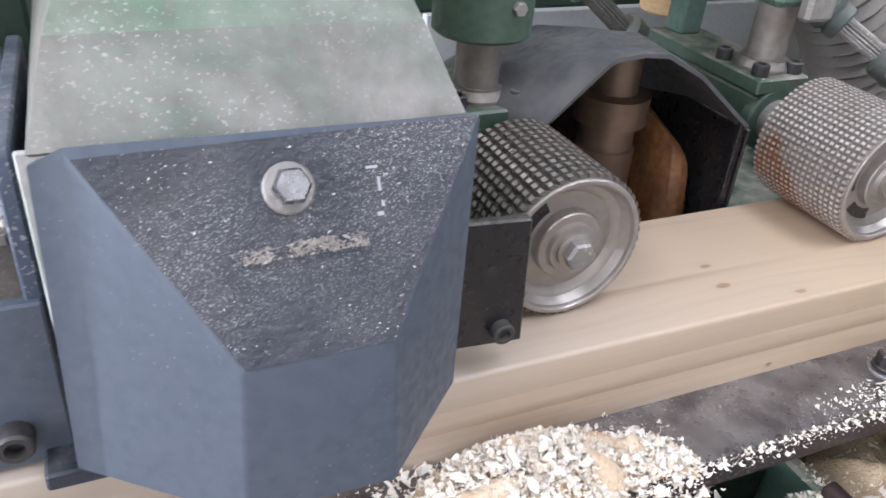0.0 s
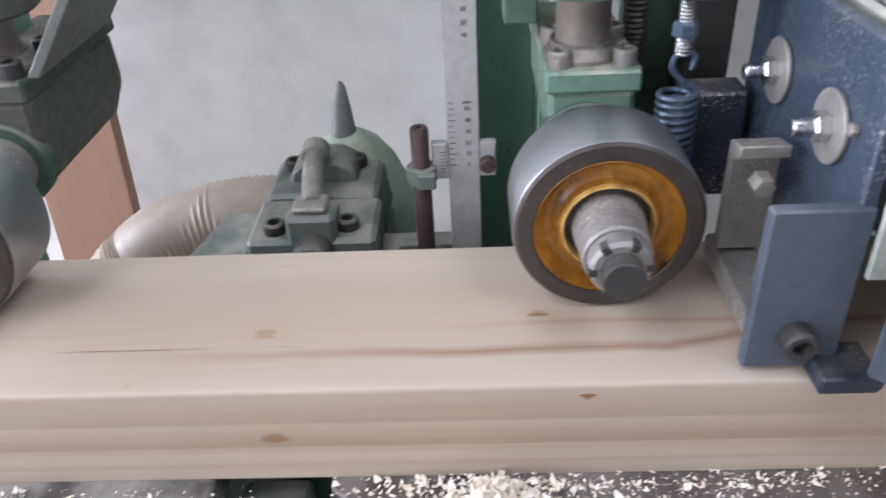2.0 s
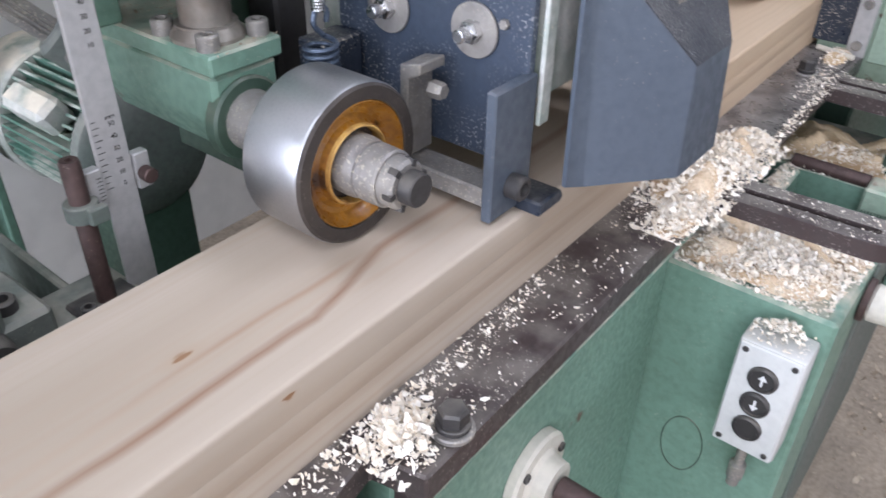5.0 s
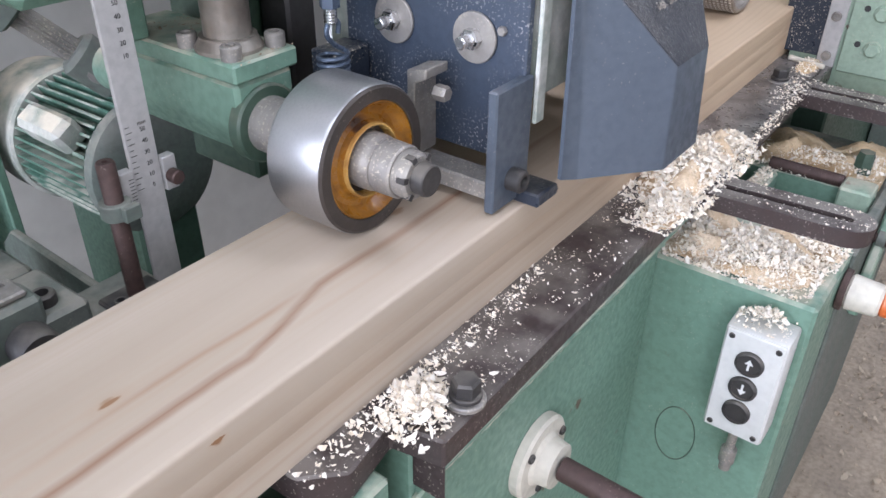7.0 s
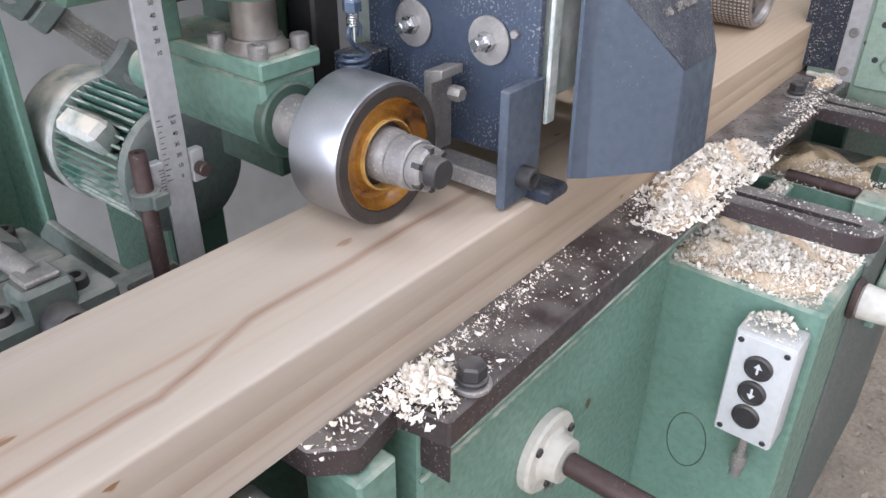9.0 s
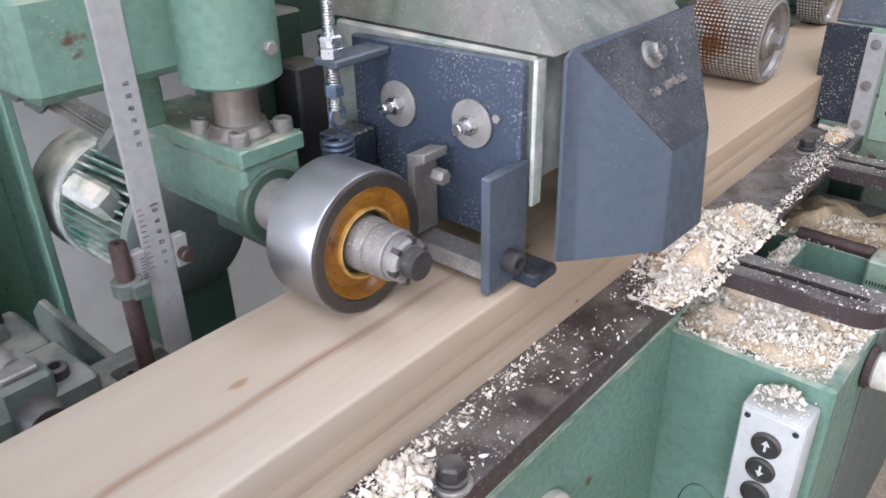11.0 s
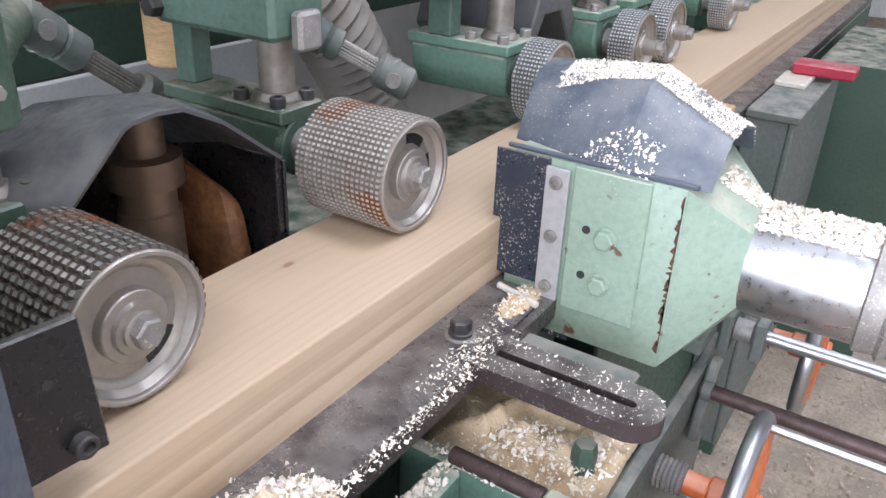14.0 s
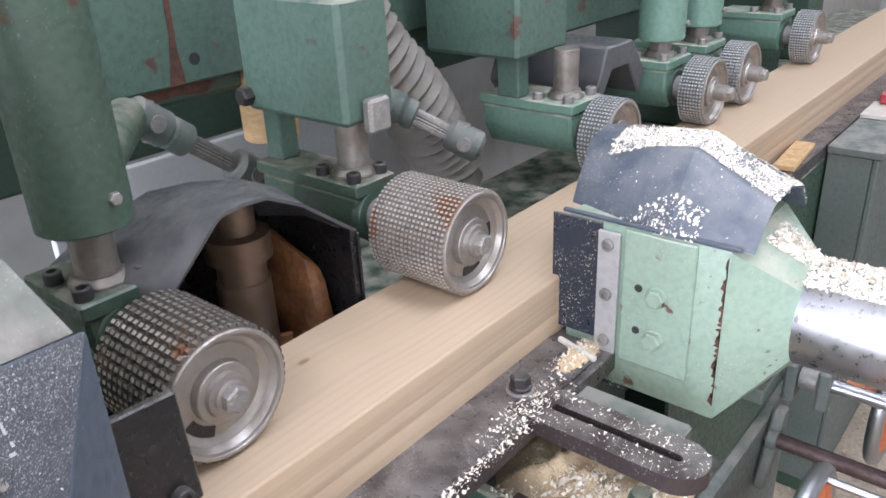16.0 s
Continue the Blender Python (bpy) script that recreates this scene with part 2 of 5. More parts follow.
PILLAR = mat("greasy_pillar", (0.20, 0.165, 0.14), (0.36, 0.33, 0.29), 0.42, 0.55, scale=35.0, amount=0.9, bump=0.3)
SPINDLE = mat("brown_spindle_steel", (0.15, 0.095, 0.065), (0.25, 0.18, 0.13), 0.4, 0.5, scale=20.0, amount=0.8, bump=0.1)
AMBERHEAD = mat("resin_brown_cutter", (0.34, 0.15, 0.06), (0.12, 0.05, 0.022), 0.5, 0.0, scale=26.0, amount=1.0, bump=0.6)


def wood_material():
    m = bpy.data.materials.new("planed_pine")
    m.use_nodes = True
    nt = m.node_tree
    N, L = nt.nodes, nt.links
    b = N["Principled BSDF"]
    tc = N.new("ShaderNodeTexCoord")

    def op(kind, a, z=None, c=None):
        q = N.new("ShaderNodeMath")
        q.operation = kind
        for i, v in enumerate((a, z, c)):
            if v is None:
                continue
            if isinstance(v, (int, float)):
                q.inputs[i].default_value = v
            else:
                L.new(v, q.inputs[i])
        return q.outputs[0]

    def ranged(src, a, z, lo=0.0, hi=1.0):
        r = N.new("ShaderNodeMapRange")
        for i, v in ((1, a), (2, z), (3, lo), (4, hi)):
            r.inputs[i].default_value = v
        L.new(src, r.inputs[0])
        return r.outputs[0]

    def mixed(fac, a, z):
        q = N.new("ShaderNodeMix")
        q.data_type = "RGBA"
        L.new(fac, q.inputs[0])
        for sock, v in ((q.inputs[6], a), (q.inputs[7], z)):
            if isinstance(v, tuple):
                sock.default_value = (*v, 1)
            else:
                L.new(v, sock)
        return q.outputs[2]

    def noisy(stretch, s, detail=4.0):
        mp = N.new("ShaderNodeMapping")
        mp.inputs["Scale"].default_value = stretch
        L.new(tc.outputs["Object"], mp.inputs[0])
        n = N.new("ShaderNodeTexNoise")
        n.inputs["Scale"].default_value, n.inputs["Detail"].default_value = s, detail
        L.new(mp.outputs[0], n.inputs["Vector"])
        return n.outputs[0]

    sep = N.new("ShaderNodeSeparateXYZ")
    L.new(tc.outputs["Object"], sep.inputs[0])
    X, Y, Z = sep.outputs
    wob = op("MULTIPLY", op("SUBTRACT", noisy((1, 0.4, 0.4), 2.6, 3.0), 0.5), 0.05)
    across = op("ADD", op("ADD", Y, wob), op("MULTIPLY", Z, 0.75))
    ring = op("SINE", op("MULTIPLY", op("ADD", across, op("MULTIPLY", noisy((0.35, 6, 6), 3.0), 0.05)), 470.0))
    grain = noisy((1.2, 90, 90), 3.0, 6.0)
    col = mixed(ranged(noisy((0.7, 9, 9), 2.0, 3.0), 0.35, 0.65), (0.475, 0.40, 0.322), (0.415, 0.34, 0.265))
    col = mixed(ranged(X, 0.15, 0.6, 0.0, 0.85), col, (0.53, 0.385, 0.25))
    col = mixed(op("MULTIPLY", ranged(ring, -0.1, 1.0), ranged(noisy((0.5, 12, 12), 2.0, 2.0), 0.42, 0.62, 0.0, 0.30)), col, (0.42, 0.30, 0.205))
    col = mixed(ranged(grain, 0.45, 0.8, 0.0, 0.32), col, (0.41, 0.32, 0.235))
    # brown heart streak along the length, stepping back where it meets a knot
    small_wob = op("MULTIPLY", op("SUBTRACT", noisy((1, 0.3, 0.3), 9.0, 3.0), 0.5), 0.010)
    heart = op("ADD", ranged(X, -0.01, 0.075, 0.3925, 0.4135), small_wob)
    d = op("ABSOLUTE", op("SUBTRACT", Y, heart))
    reach = op("MULTIPLY", ranged(X, -0.36, -0.12), ranged(X, 0.62, 0.38))
    streak = op("MULTIPLY", ranged(d, 0.0, 0.0065, 1.0, 0.0), ranged(noisy((1.1, 30, 1), 3.0, 5.0), 0.26, 0.56))
    streak = op("MULTIPLY", op("MULTIPLY", streak, reach), ranged(Z, 0.9, 0.92))
    col = mixed(op("MULTIPLY", streak, 0.8), col, (0.22, 0.105, 0.055))
    d3 = op("ABSOLUTE", op("SUBTRACT", Y, op("ADD", 0.418, small_wob)))
    pale = op("MULTIPLY", ranged(d3, 0.0, 0.004, 0.5, 0.0), op("MULTIPLY", ranged(X, -0.16, -0.06), ranged(X, 0.07, 0.03)))
    col = mixed(pale, col, (0.32, 0.17, 0.09))
    # darker bands on the front edge
    band = op("MULTIPLY", ranged(noisy((0.45, 1.0, 60), 1.6, 3.0), 0.46, 0.66), ranged(Y, 0.366, 0.362))
    col = mixed(op("MULTIPLY", band, 0.38), col, (0.34, 0.235, 0.155))
    # drying crack
    d2 = op("ABSOLUTE", op("SUBTRACT", op("ADD", Y, op("MULTIPLY", small_wob, 0.5)), 0.4000))
    crack = op("MULTIPLY", ranged(d2, 0.0, 0.0011, 1.0, 0.0), ranged(noisy((7, 1, 1), 1.0, 5.0), 0.46, 0.54))
    top = ranged(Z, 0.9, 0.92)
    crack = op("MULTIPLY", op("MULTIPLY", crack, top), op("MULTIPLY", ranged(X, -0.40, -0.37), ranged(X, -0.06, -0.10)))
    col = mixed(op("MULTIPLY", crack, 0.9), col, (0.10, 0.045, 0.02))
    # knots
    for kx, ky, kz, r, dark in ((-0.262, 0.413, 0.925, 0.005, 0.45), (-0.086, 0.4265, 0.925, 0.0042, 0.9), (-0.252, 0.36, 0.886, 0.0055, 0.7),
                                (-0.337, 0.368, 0.925, 0.002, 1.0), (-0.062, 0.36, 0.915, 0.002, 1.0), (0.19, 0.437, 0.925, 0.005, 0.6),
                                (0.484, 0.396, 0.925, 0.0035, 0.6), (0.489, 0.427, 0.925, 0.003, 0.6), (0.543, 0.37, 0.925, 0.003, 0.5),
                                (1.105, 0.466, 0.925, 0.0045, 0.7), (0.523, 0.36, 0.86, 0.002, 1.0)):
        e = op("ADD", op("ADD", op("POWER", op("MULTIPLY", op("SUBTRACT", X, kx), 0.55), 2.0), op("POWER", op("SUBTRACT", Y, ky), 2.0)),
               op("POWER", op("SUBTRACT", Z, kz), 2.0))
        near = op("SQRT", op("ADD", e, op("MULTIPLY", op("SUBTRACT", grain, 0.5), 0.00006)))
        col = mixed(ranged(near, r * 0.55, r, dark, 0.0), col, (0.20, 0.085, 0.03))
        col = mixed(ranged(near, r * 0.8, r * 2.6, 0.2, 0.0), col, (0.40, 0.26, 0.15))
    L.new(col, b.inputs["Base Color"])
    b.inputs["Roughness"].default_value = 0.56
    bp = N.new("ShaderNodeBump")
    bp.inputs["Strength"].default_value, bp.inputs["Distance"].default_value = 0.12, 0.001
    L.new(grain, bp.inputs["Height"])
    L.new(bp.outputs[0], b.inputs["Normal"])
    return m


WOOD = wood_material()

# ---- mesh helpers ----
from mathutils.bvhtree import BVHTree



def thing(name, label, category, at=(0, 0, 0), group="", kind=""):
    ob = new(name)
    ob.location = at
    return tagged(ob, label, category, group, kind)


def origin_of(ob):
    while ob.parent:
        ob = ob.parent
    return ob.location.copy()


def part(name, bm, material, parent=None, label="", sharp=32.0):
    """Links a bmesh, built in world coordinates, as one mesh under parent."""
    if parent:
        bmesh.ops.translate(bm, verts=bm.verts, vec=-origin_of(parent))
    lim = radians(sharp)
    for f in bm.faces:
        f.smooth = True
    for e in bm.edges:
        e.smooth = len(e.link_faces) == 2 and e.calc_face_angle(0.0) < lim
    me = bpy.data.meshes.new(name)
    bm.to_mesh(me)
    bm.free()
    for q in material if isinstance(material, tuple) else (material,):
        me.materials.append(q)
    ob = new(name, me)
    ob.parent = parent
    if label:
        ob["label"] = label
    return ob


def single(name, bm, material, label, category, group="", kind="", sharp=32.0):
    """A thing that is one mesh; its origin goes to the middle of its base."""
    co = [v.co for v in bm.verts]
    lo = Vector((min(c.x for c in co), min(c.y for c in co), min(c.z for c in co)))
    hi = Vector((max(c.x for c in co), max(c.y for c in co), max(c.z for c in co)))
    at = Vector(((lo.x + hi.x) / 2, (lo.y + hi.y) / 2, lo.z))
    bmesh.ops.translate(bm, verts=bm.verts, vec=-at)
    ob = part(name, bm, material, None, "", sharp)
    ob.location = at
    return tagged(ob, label, category, group, kind)


def bevelled(bm, geom_edges, w, seg=1):
    if w > 0:
        bmesh.ops.bevel(bm, geom=geom_edges, offset=w, segments=seg, affect="EDGES", profile=0.5, clamp_overlap=True)
    return bm


def box(x0, x1, y0, y1, z0, z1, bev=0.002, bm=None, seg=1, turn=None):
    b = bmesh.new()
    bmesh.ops.create_cube(b, size=1.0)
    bmesh.ops.scale(b, verts=b.verts, vec=(x1 - x0, y1 - y0, z1 - z0))
    bevelled(b, b.edges[:], bev, seg)
    m = Matrix.Translation(((x0 + x1) / 2, (y0 + y1) / 2, (z0 + z1) / 2))
    if turn:
        m = m @ Euler([radians(a) for a in turn]).to_matrix().to_4x4()
    bmesh.ops.transform(b, matrix=m, verts=b.verts)
    return joined(bm, b)


def joined(bm, b):
    if bm is None:
        return b
    me = bpy.data.meshes.new("tmp")
    b.to_mesh(me)
    b.free()
    bm.from_mesh(me)
    bpy.data.meshes.remove(me)
    return bm


def lathe(p0, p1, profile, n=32, bm=None):
    """A turned body on the axis from p0 to p1: rows of (metres along the axis from p0, radius). Closed at both ends where the radius is not 0."""
    p0, p1 = Vector(p0), Vector(p1)
    m = Matrix.Translation(p0) @ (p1 - p0).to_track_quat("Z", "Y").to_matrix().to_4x4()
    b = bmesh.new()
    rings = []
    for d, r in profile:
        if r <= 1e-6:
            rings.append([b.verts.new((0, 0, d))])
        else:
            rings.append([b.verts.new((r * math.cos(2 * math.pi * i / n), r * math.sin(2 * math.pi * i / n), d)) for i in range(n)])
    for a, z in zip(rings, rings[1:]):
        for i in range(n):
            j = (i + 1) % n
            if len(a) == 1 and len(z) == 1:
                continue
            if len(a) == 1:
                b.faces.new((a[0], z[j], z[i]))
            elif len(z) == 1:
                b.faces.new((a[i], a[j], z[0]))
            else:
                b.faces.new((a[i], a[j], z[j], z[i]))
    if len(rings[0]) > 1:
        b.faces.new(rings[0][::-1])
    if len(rings[-1]) > 1:
        b.faces.new(rings[-1])
    bmesh.ops.recalc_face_normals(b, faces=b.faces)
    bmesh.ops.transform(b, matrix=m, verts=b.verts)
    return joined(bm, b)


def cyl(p0, p1, r, n=24, bev=0.001, bm=None, r2=None):
    ln = (Vector(p1) - Vector(p0)).length
    r2 = r if r2 is None else r2
    bev = min(bev, ln / 3, r / 2, r2 / 2)
    return lathe(p0, p1, [(0, r - bev), (bev, r), (ln - bev, r2), (ln, r2 - bev)], n, bm)


def prism(pts, axis, a, z, bev=0.0015, bm=None):
    """A flat outline pushed along an axis. pts are the other two coordinates in x, y, z order."""
    b = bmesh.new()

    def at(p, d):
        return {"x": (d, p[0], p[1]), "y": (p[0], d, p[1]), "z": (p[0], p[1], d)}[axis]

    lo = [b.verts.new(at(p, a)) for p in pts]
    hi = [b.verts.new(at(p, z)) for p in pts]
    n = len(pts)
    b.faces.new(lo)
    b.faces.new(hi[::-1])
    for i in range(n):
        b.faces.new((lo[i], hi[i], hi[(i + 1) % n], lo[(i + 1) % n]))
    bmesh.ops.recalc_face_normals(b, faces=b.faces)
    bevelled(b, b.edges[:], bev)
    return joined(bm, b)


def hull(verts, faces, thick=0.0, bev=0.0, bm=None, seg=1):
    b = bmesh.new()
    vs = [b.verts.new(v) for v in verts]
    for f in faces:
        b.faces.new([vs[i] for i in f])
    bmesh.ops.recalc_face_normals(b, faces=b.faces)
    if bev:
        bevelled(b, [e for e in b.edges if len(e.link_faces) == 2], bev, seg)
    if thick:
        bmesh.ops.solidify(b, geom=b.faces[:], thickness=thick)
    return joined(bm, b)


def smooth_line(pts, steps=8):
    pts = [Vector(p) for p in pts]
    ext = [2 * pts[0] - pts[1], *pts, 2 * pts[-1] - pts[-2]]
    out = []
    for i in range(len(pts) - 1):
        a, b, c, d = ext[i:i + 4]
        for k in range(steps):
            t = k / steps
            out.append(0.5 * ((2 * b) + (c - a) * t + (2 * a - 5 * b + 4 * c - d) * t * t + (3 * b - a - 3 * c + d) * t ** 3))
    out.append(pts[-1])
    return out


def tube(pts, r, n=10, bm=None, ribs=0.0, closed=False):
    """A round bar along a line of points; ribs: how far every second ring stands out."""
    b = bmesh.new()
    pts = [Vector(p) for p in pts]
    rings = []
    side = None
    for i, p in enumerate(pts):
        a = pts[max(i - 1, 0)] if not closed else pts[i - 1]
        c = pts[min(i + 1, len(pts) - 1)] if not closed else pts[(i + 1) % len(pts)]
        d = (c - a).normalized()
        if side is None:
            side = d.orthogonal().normalized()
        side = (side - d * side.dot(d)).normalized()
        up = d.cross(side)
        rr = r + (ribs if i % 2 else 0.0)
        rings.append([b.verts.new(p + rr * (math.cos(2 * math.pi * k / n) * side + math.sin(2 * math.pi * k / n) * up)) for k in range(n)])
    for q in range(len(rings) - (0 if closed else 1)):
        a, z = rings[q], rings[(q + 1) % len(rings)]
        for i in range(n):
            b.faces.new((a[i], a[(i + 1) % n], z[(i + 1) % n], z[i]))
    if not closed:
        b.faces.new(rings[0][::-1])
        b.faces.new(rings[-1])
    bmesh.ops.recalc_face_normals(b, faces=b.faces)
    return joined(bm, b)


def axis_point(p, axis, d):
    return tuple(Vector(p) + Vector(axis).normalized() * d)


def socket_bolt(p, axis, r, h, bm=None):
    """A cap screw standing on p along axis, with its round socket."""
    q = axis_point(p, axis, h)
    return lathe(p, q, [(0, r), (h - r * 0.15, r), (h, r * 0.85), (h, r * 0.55), (h * 0.45, r * 0.5), (h * 0.45, 0)], 16, bm)


def hex_bolt(p, axis, r, h, bm=None):
    q = axis_point(p, axis, h)
    return lathe(p, q, [(0, r), (h * 0.82, r), (h, r * 0.84)], 6, bm)


def scatter(name, spots, count, size, material, label, category, seed, kind="stuff", flat=0.5, parent=None):
    """Loose curled shavings. spots: rows of (x, y, z, spread x, spread y, height of the heap, weight)."""
    rng = np.random.default_rng(seed)
    w = np.array([s[6] for s in spots], float)
    w /= w.sum()
    verts, faces = [], []
    for _ in range(count):
        s = spots[rng.choice(len(spots), p=w)]
        u, v = rng.normal(0, 0.5, 2)
        u, v = np.clip((u, v), -1, 1)
        k = max(0.0, 1 - u * u - v * v)
        c = np.array([s[0] + u * s[3], s[1] + v * s[4], s[2] + s[5] * k * (0.72 + 0.4 * rng.random()) + 0.001])
        ln = size * min(0.3 + rng.exponential(0.5), 2.2)
        wd = ln * rng.uniform(0.22, 0.6)
        m = np.array((pose(0, 0, 0, rng.normal(0, 60 * flat), rng.normal(0, 60 * flat), rng.uniform(0, 360))).to_3x3())
        curl = rng.uniform(0.3, 2.4)
        base = len(verts)
        for a in (-1, -0.33, 0.33, 1):
            for b in (-0.5, 0.5):
                q = np.array([ln * 0.5 * math.sin(a * curl) / curl, b * wd * (1 - 0.7 * a * a) + 0.15 * wd * a, ln * 0.5 * (1 - math.cos(a * curl)) / curl])
                verts.append(c + m @ q)
        low = min(p[2] for p in verts[base:])
        if low < s[2]:
            for i in range(base, base + 8):
                verts[i][2] += s[2] - low + 0.0004
        for i in range(3):
            faces.append((base + 2 * i, base + 2 * i + 1, base + 2 * i + 3, base + 2 * i + 2))
    me = bpy.data.meshes.new(name)
    me.from_pydata([tuple(v) for v in verts], [], faces)
    me.materials.append(material)
    ob = new(name, me)
    ob.parent = parent
    return tagged(ob, label, category, "", kind)


def mound(name, spots, res, material, label, category, cut=None):
    """One soft heap: the sum of round hills on flat ground, thinning out to nothing."""
    x0, x1 = min(s[0] - s[3] for s in spots), max(s[0] + s[3] for s in spots)
    y0, y1 = min(s[1] - s[4] for s in spots), max(s[1] + s[4] for s in spots)
    nx, ny = max(4, int((x1 - x0) / res)), max(4, int((y1 - y0) / res))
    z0 = spots[0][2]
    b = bmesh.new()
    grid = {}
    for i in range(nx + 1):
        for j in range(ny + 1):
            x, y = x0 + (x1 - x0) * i / nx, y0 + (y1 - y0) * j / ny
            h = sum(s[5] * max(0.0, 1 - ((x - s[0]) / s[3]) ** 2 - ((y - s[1]) / s[4]) ** 2) for s in spots)
            h *= 0.75 + 0.7 * noise.noise((x * 40, y * 40, z0))
            h += 0.004 * noise.noise((x * 160, y * 160, 3.0)) if h > 0.0005 else 0
            if h > 0.0004:
                grid[i, j] = b.verts.new((x, y, z0 + max(h, 0.0005)))
            else:
                grid[i, j] = b.verts.new((x, y, z0 - 0.001))
    for i in range(nx):
        for j in range(ny):
            q = [grid[i, j], grid[i + 1, j], grid[i + 1, j + 1], grid[i, j + 1]]
            if max(v.co.z for v in q) > z0 and (cut is None or cut(q[0].co.x, q[0].co.y)):
                b.faces.new(q)
    for v in [v for v in b.verts if not v.link_faces]:
        b.verts.remove(v)
    return single(name, b, material, label, category, kind="stuff", sharp=80)



def dropped(name, targets, region, count, size, material, label, category, seed, steep=0.25, flat=0.35, patch=0.0, soft=0.2, level=0.1):
    """Shavings lying where they fell on the given meshes. region: x0, x1, y0, y1 and the height they fall from."""
    rng = np.random.default_rng(seed)
    trees = []
    for ob in targets:
        off = origin_of(ob)
        trees.append(BVHTree.FromPolygons([v.co + off for v in ob.data.vertices], [tuple(q.vertices) for q in ob.data.polygons]))
    verts, faces = [], []
    x0, x1, y0, y1, top = region
    made = 0
    for _ in range(count * 8):
        if made >= count:
            break
        x, y = rng.uniform(x0, x1), rng.uniform(y0, y1)
        if patch and noise.noise((x * patch, y * patch, seed)) < rng.normal(level, soft):
            continue
        hits = [h for h in (tr.ray_cast(Vector((x, y, top)), Vector((0, 0, -1))) for tr in trees) if h[0] is not None]
        if not hits:
            continue
        h = max(hits, key=lambda q: q[0].z)
        if abs(h[1].z) < steep:
            continue
        made += 1
        nrm = h[1] if h[1].z > 0 else -h[1]
        lay = nrm.to_track_quat("Z", "Y").to_matrix()
        m = np.array(lay @ pose(0, 0, 0, rng.normal(0, 60 * flat), rng.normal(0, 60 * flat), rng.uniform(0, 360)).to_3x3())
        ln = size * min(0.3 + rng.exponential(0.5), 2.4)
        wd = ln * rng.uniform(0.3, 0.75)
        curl = rng.uniform(0.2, 1.5)
        c = np.array(h[0] + nrm * (0.0006 + 0.2 * ln * flat))
        base = len(verts)
        for a in (-1, 0, 1):
            for b in (-0.5, 0.5):
                verts.append(tuple(c + m @ np.array([ln * 0.5 * math.sin(a * curl) / curl, b * wd * (1 - 0.65 * abs(a)) + 0.2 * wd * a, ln * 0.5 * (1 - math.cos(a * curl)) / curl])))
        for i in range(2):
            faces.append((base + 2 * i, base + 2 * i + 1, base + 2 * i + 3, base + 2 * i + 2))
    me = bpy.data.meshes.new(name)
    me.from_pydata(verts, [], faces)
    me.materials.append(material)
    return tagged(new(name, me), label, category, "", "stuff")

# ---- room ----
def room():
    single("floor", box(-3.7, 9.2, -4.2, 3.2, -0.2, 0.0, 0), FLOOR, "concrete floor strewn with sawdust and shavings", "floor", kind="structure")
    # Unseen ceiling, its three openings added for the fill lamps.
    top = box(-3.7, 9.2, -4.2, -1.2, 3.2, 3.35, 0)
    box(-3.7, 9.2, 0.4, 1.95, 3.2, 3.35, 0, top)
    for a, z in ((-3.7, -1.95), (-1.05, 0.55), (1.45, 3.05), (3.95, 9.2)):
        box(a, z, -1.2, 0.4, 3.2, 3.35, 0, top)
    single("ceiling", top, CEIL, "unseen workshop ceiling with three added openings for fill lamps", "ceiling", kind="structure")
    single("wall_north", box(-3.7, 9.2, 1.75, 1.95, 0, 3.2, 0), WALL, "limewashed workshop wall with small dark blemishes", "wall", kind="structure")
    single("wall_east", box(9.0, 9.2, -4.0, 1.75, 0, 3.2, 0), ROOM, "plain pale workshop wall", "wall", kind="structure")
    south = box(-3.7, 9.0, -4.2, -4.0, 0, 1.3, 0)
    box(-3.7, 9.0, -4.2, -4.0, 2.8, 3.2, 0, south)
    xs = [-3.7] + [v for wx in (-2.0, 0.4, 2.8, 5.2) for v in (wx - 0.75, wx + 0.75)] + [9.0]
    for a, z in zip(xs[::2], xs[1::2]):
        box(a, z, -4.2, -4.0, 1.3, 2.8, 0, south)
    single("wall_south", south, ROOM, "plain pale workshop wall with four windows", "wall", kind="structure")
    west = box(-3.7, -3.5, -4.0, 1.75, 0, 0.6, 0)
    box(-3.7, -3.5, -4.0, 1.75, 2.6, 3.2, 0, west)
    for a, z in ((-4.0, -2.8), (-0.6, 0.25), (1.65, 1.75)):
        box(-3.7, -3.5, a, z, 0.6, 2.6, 0, west)
    box(-3.7, -3.5, -2.8, -0.6, 0.6, 0.9, 0, west)
    single("wall_west", west, ROOM, "plain pale workshop wall with two windows", "wall", kind="structure")


room()


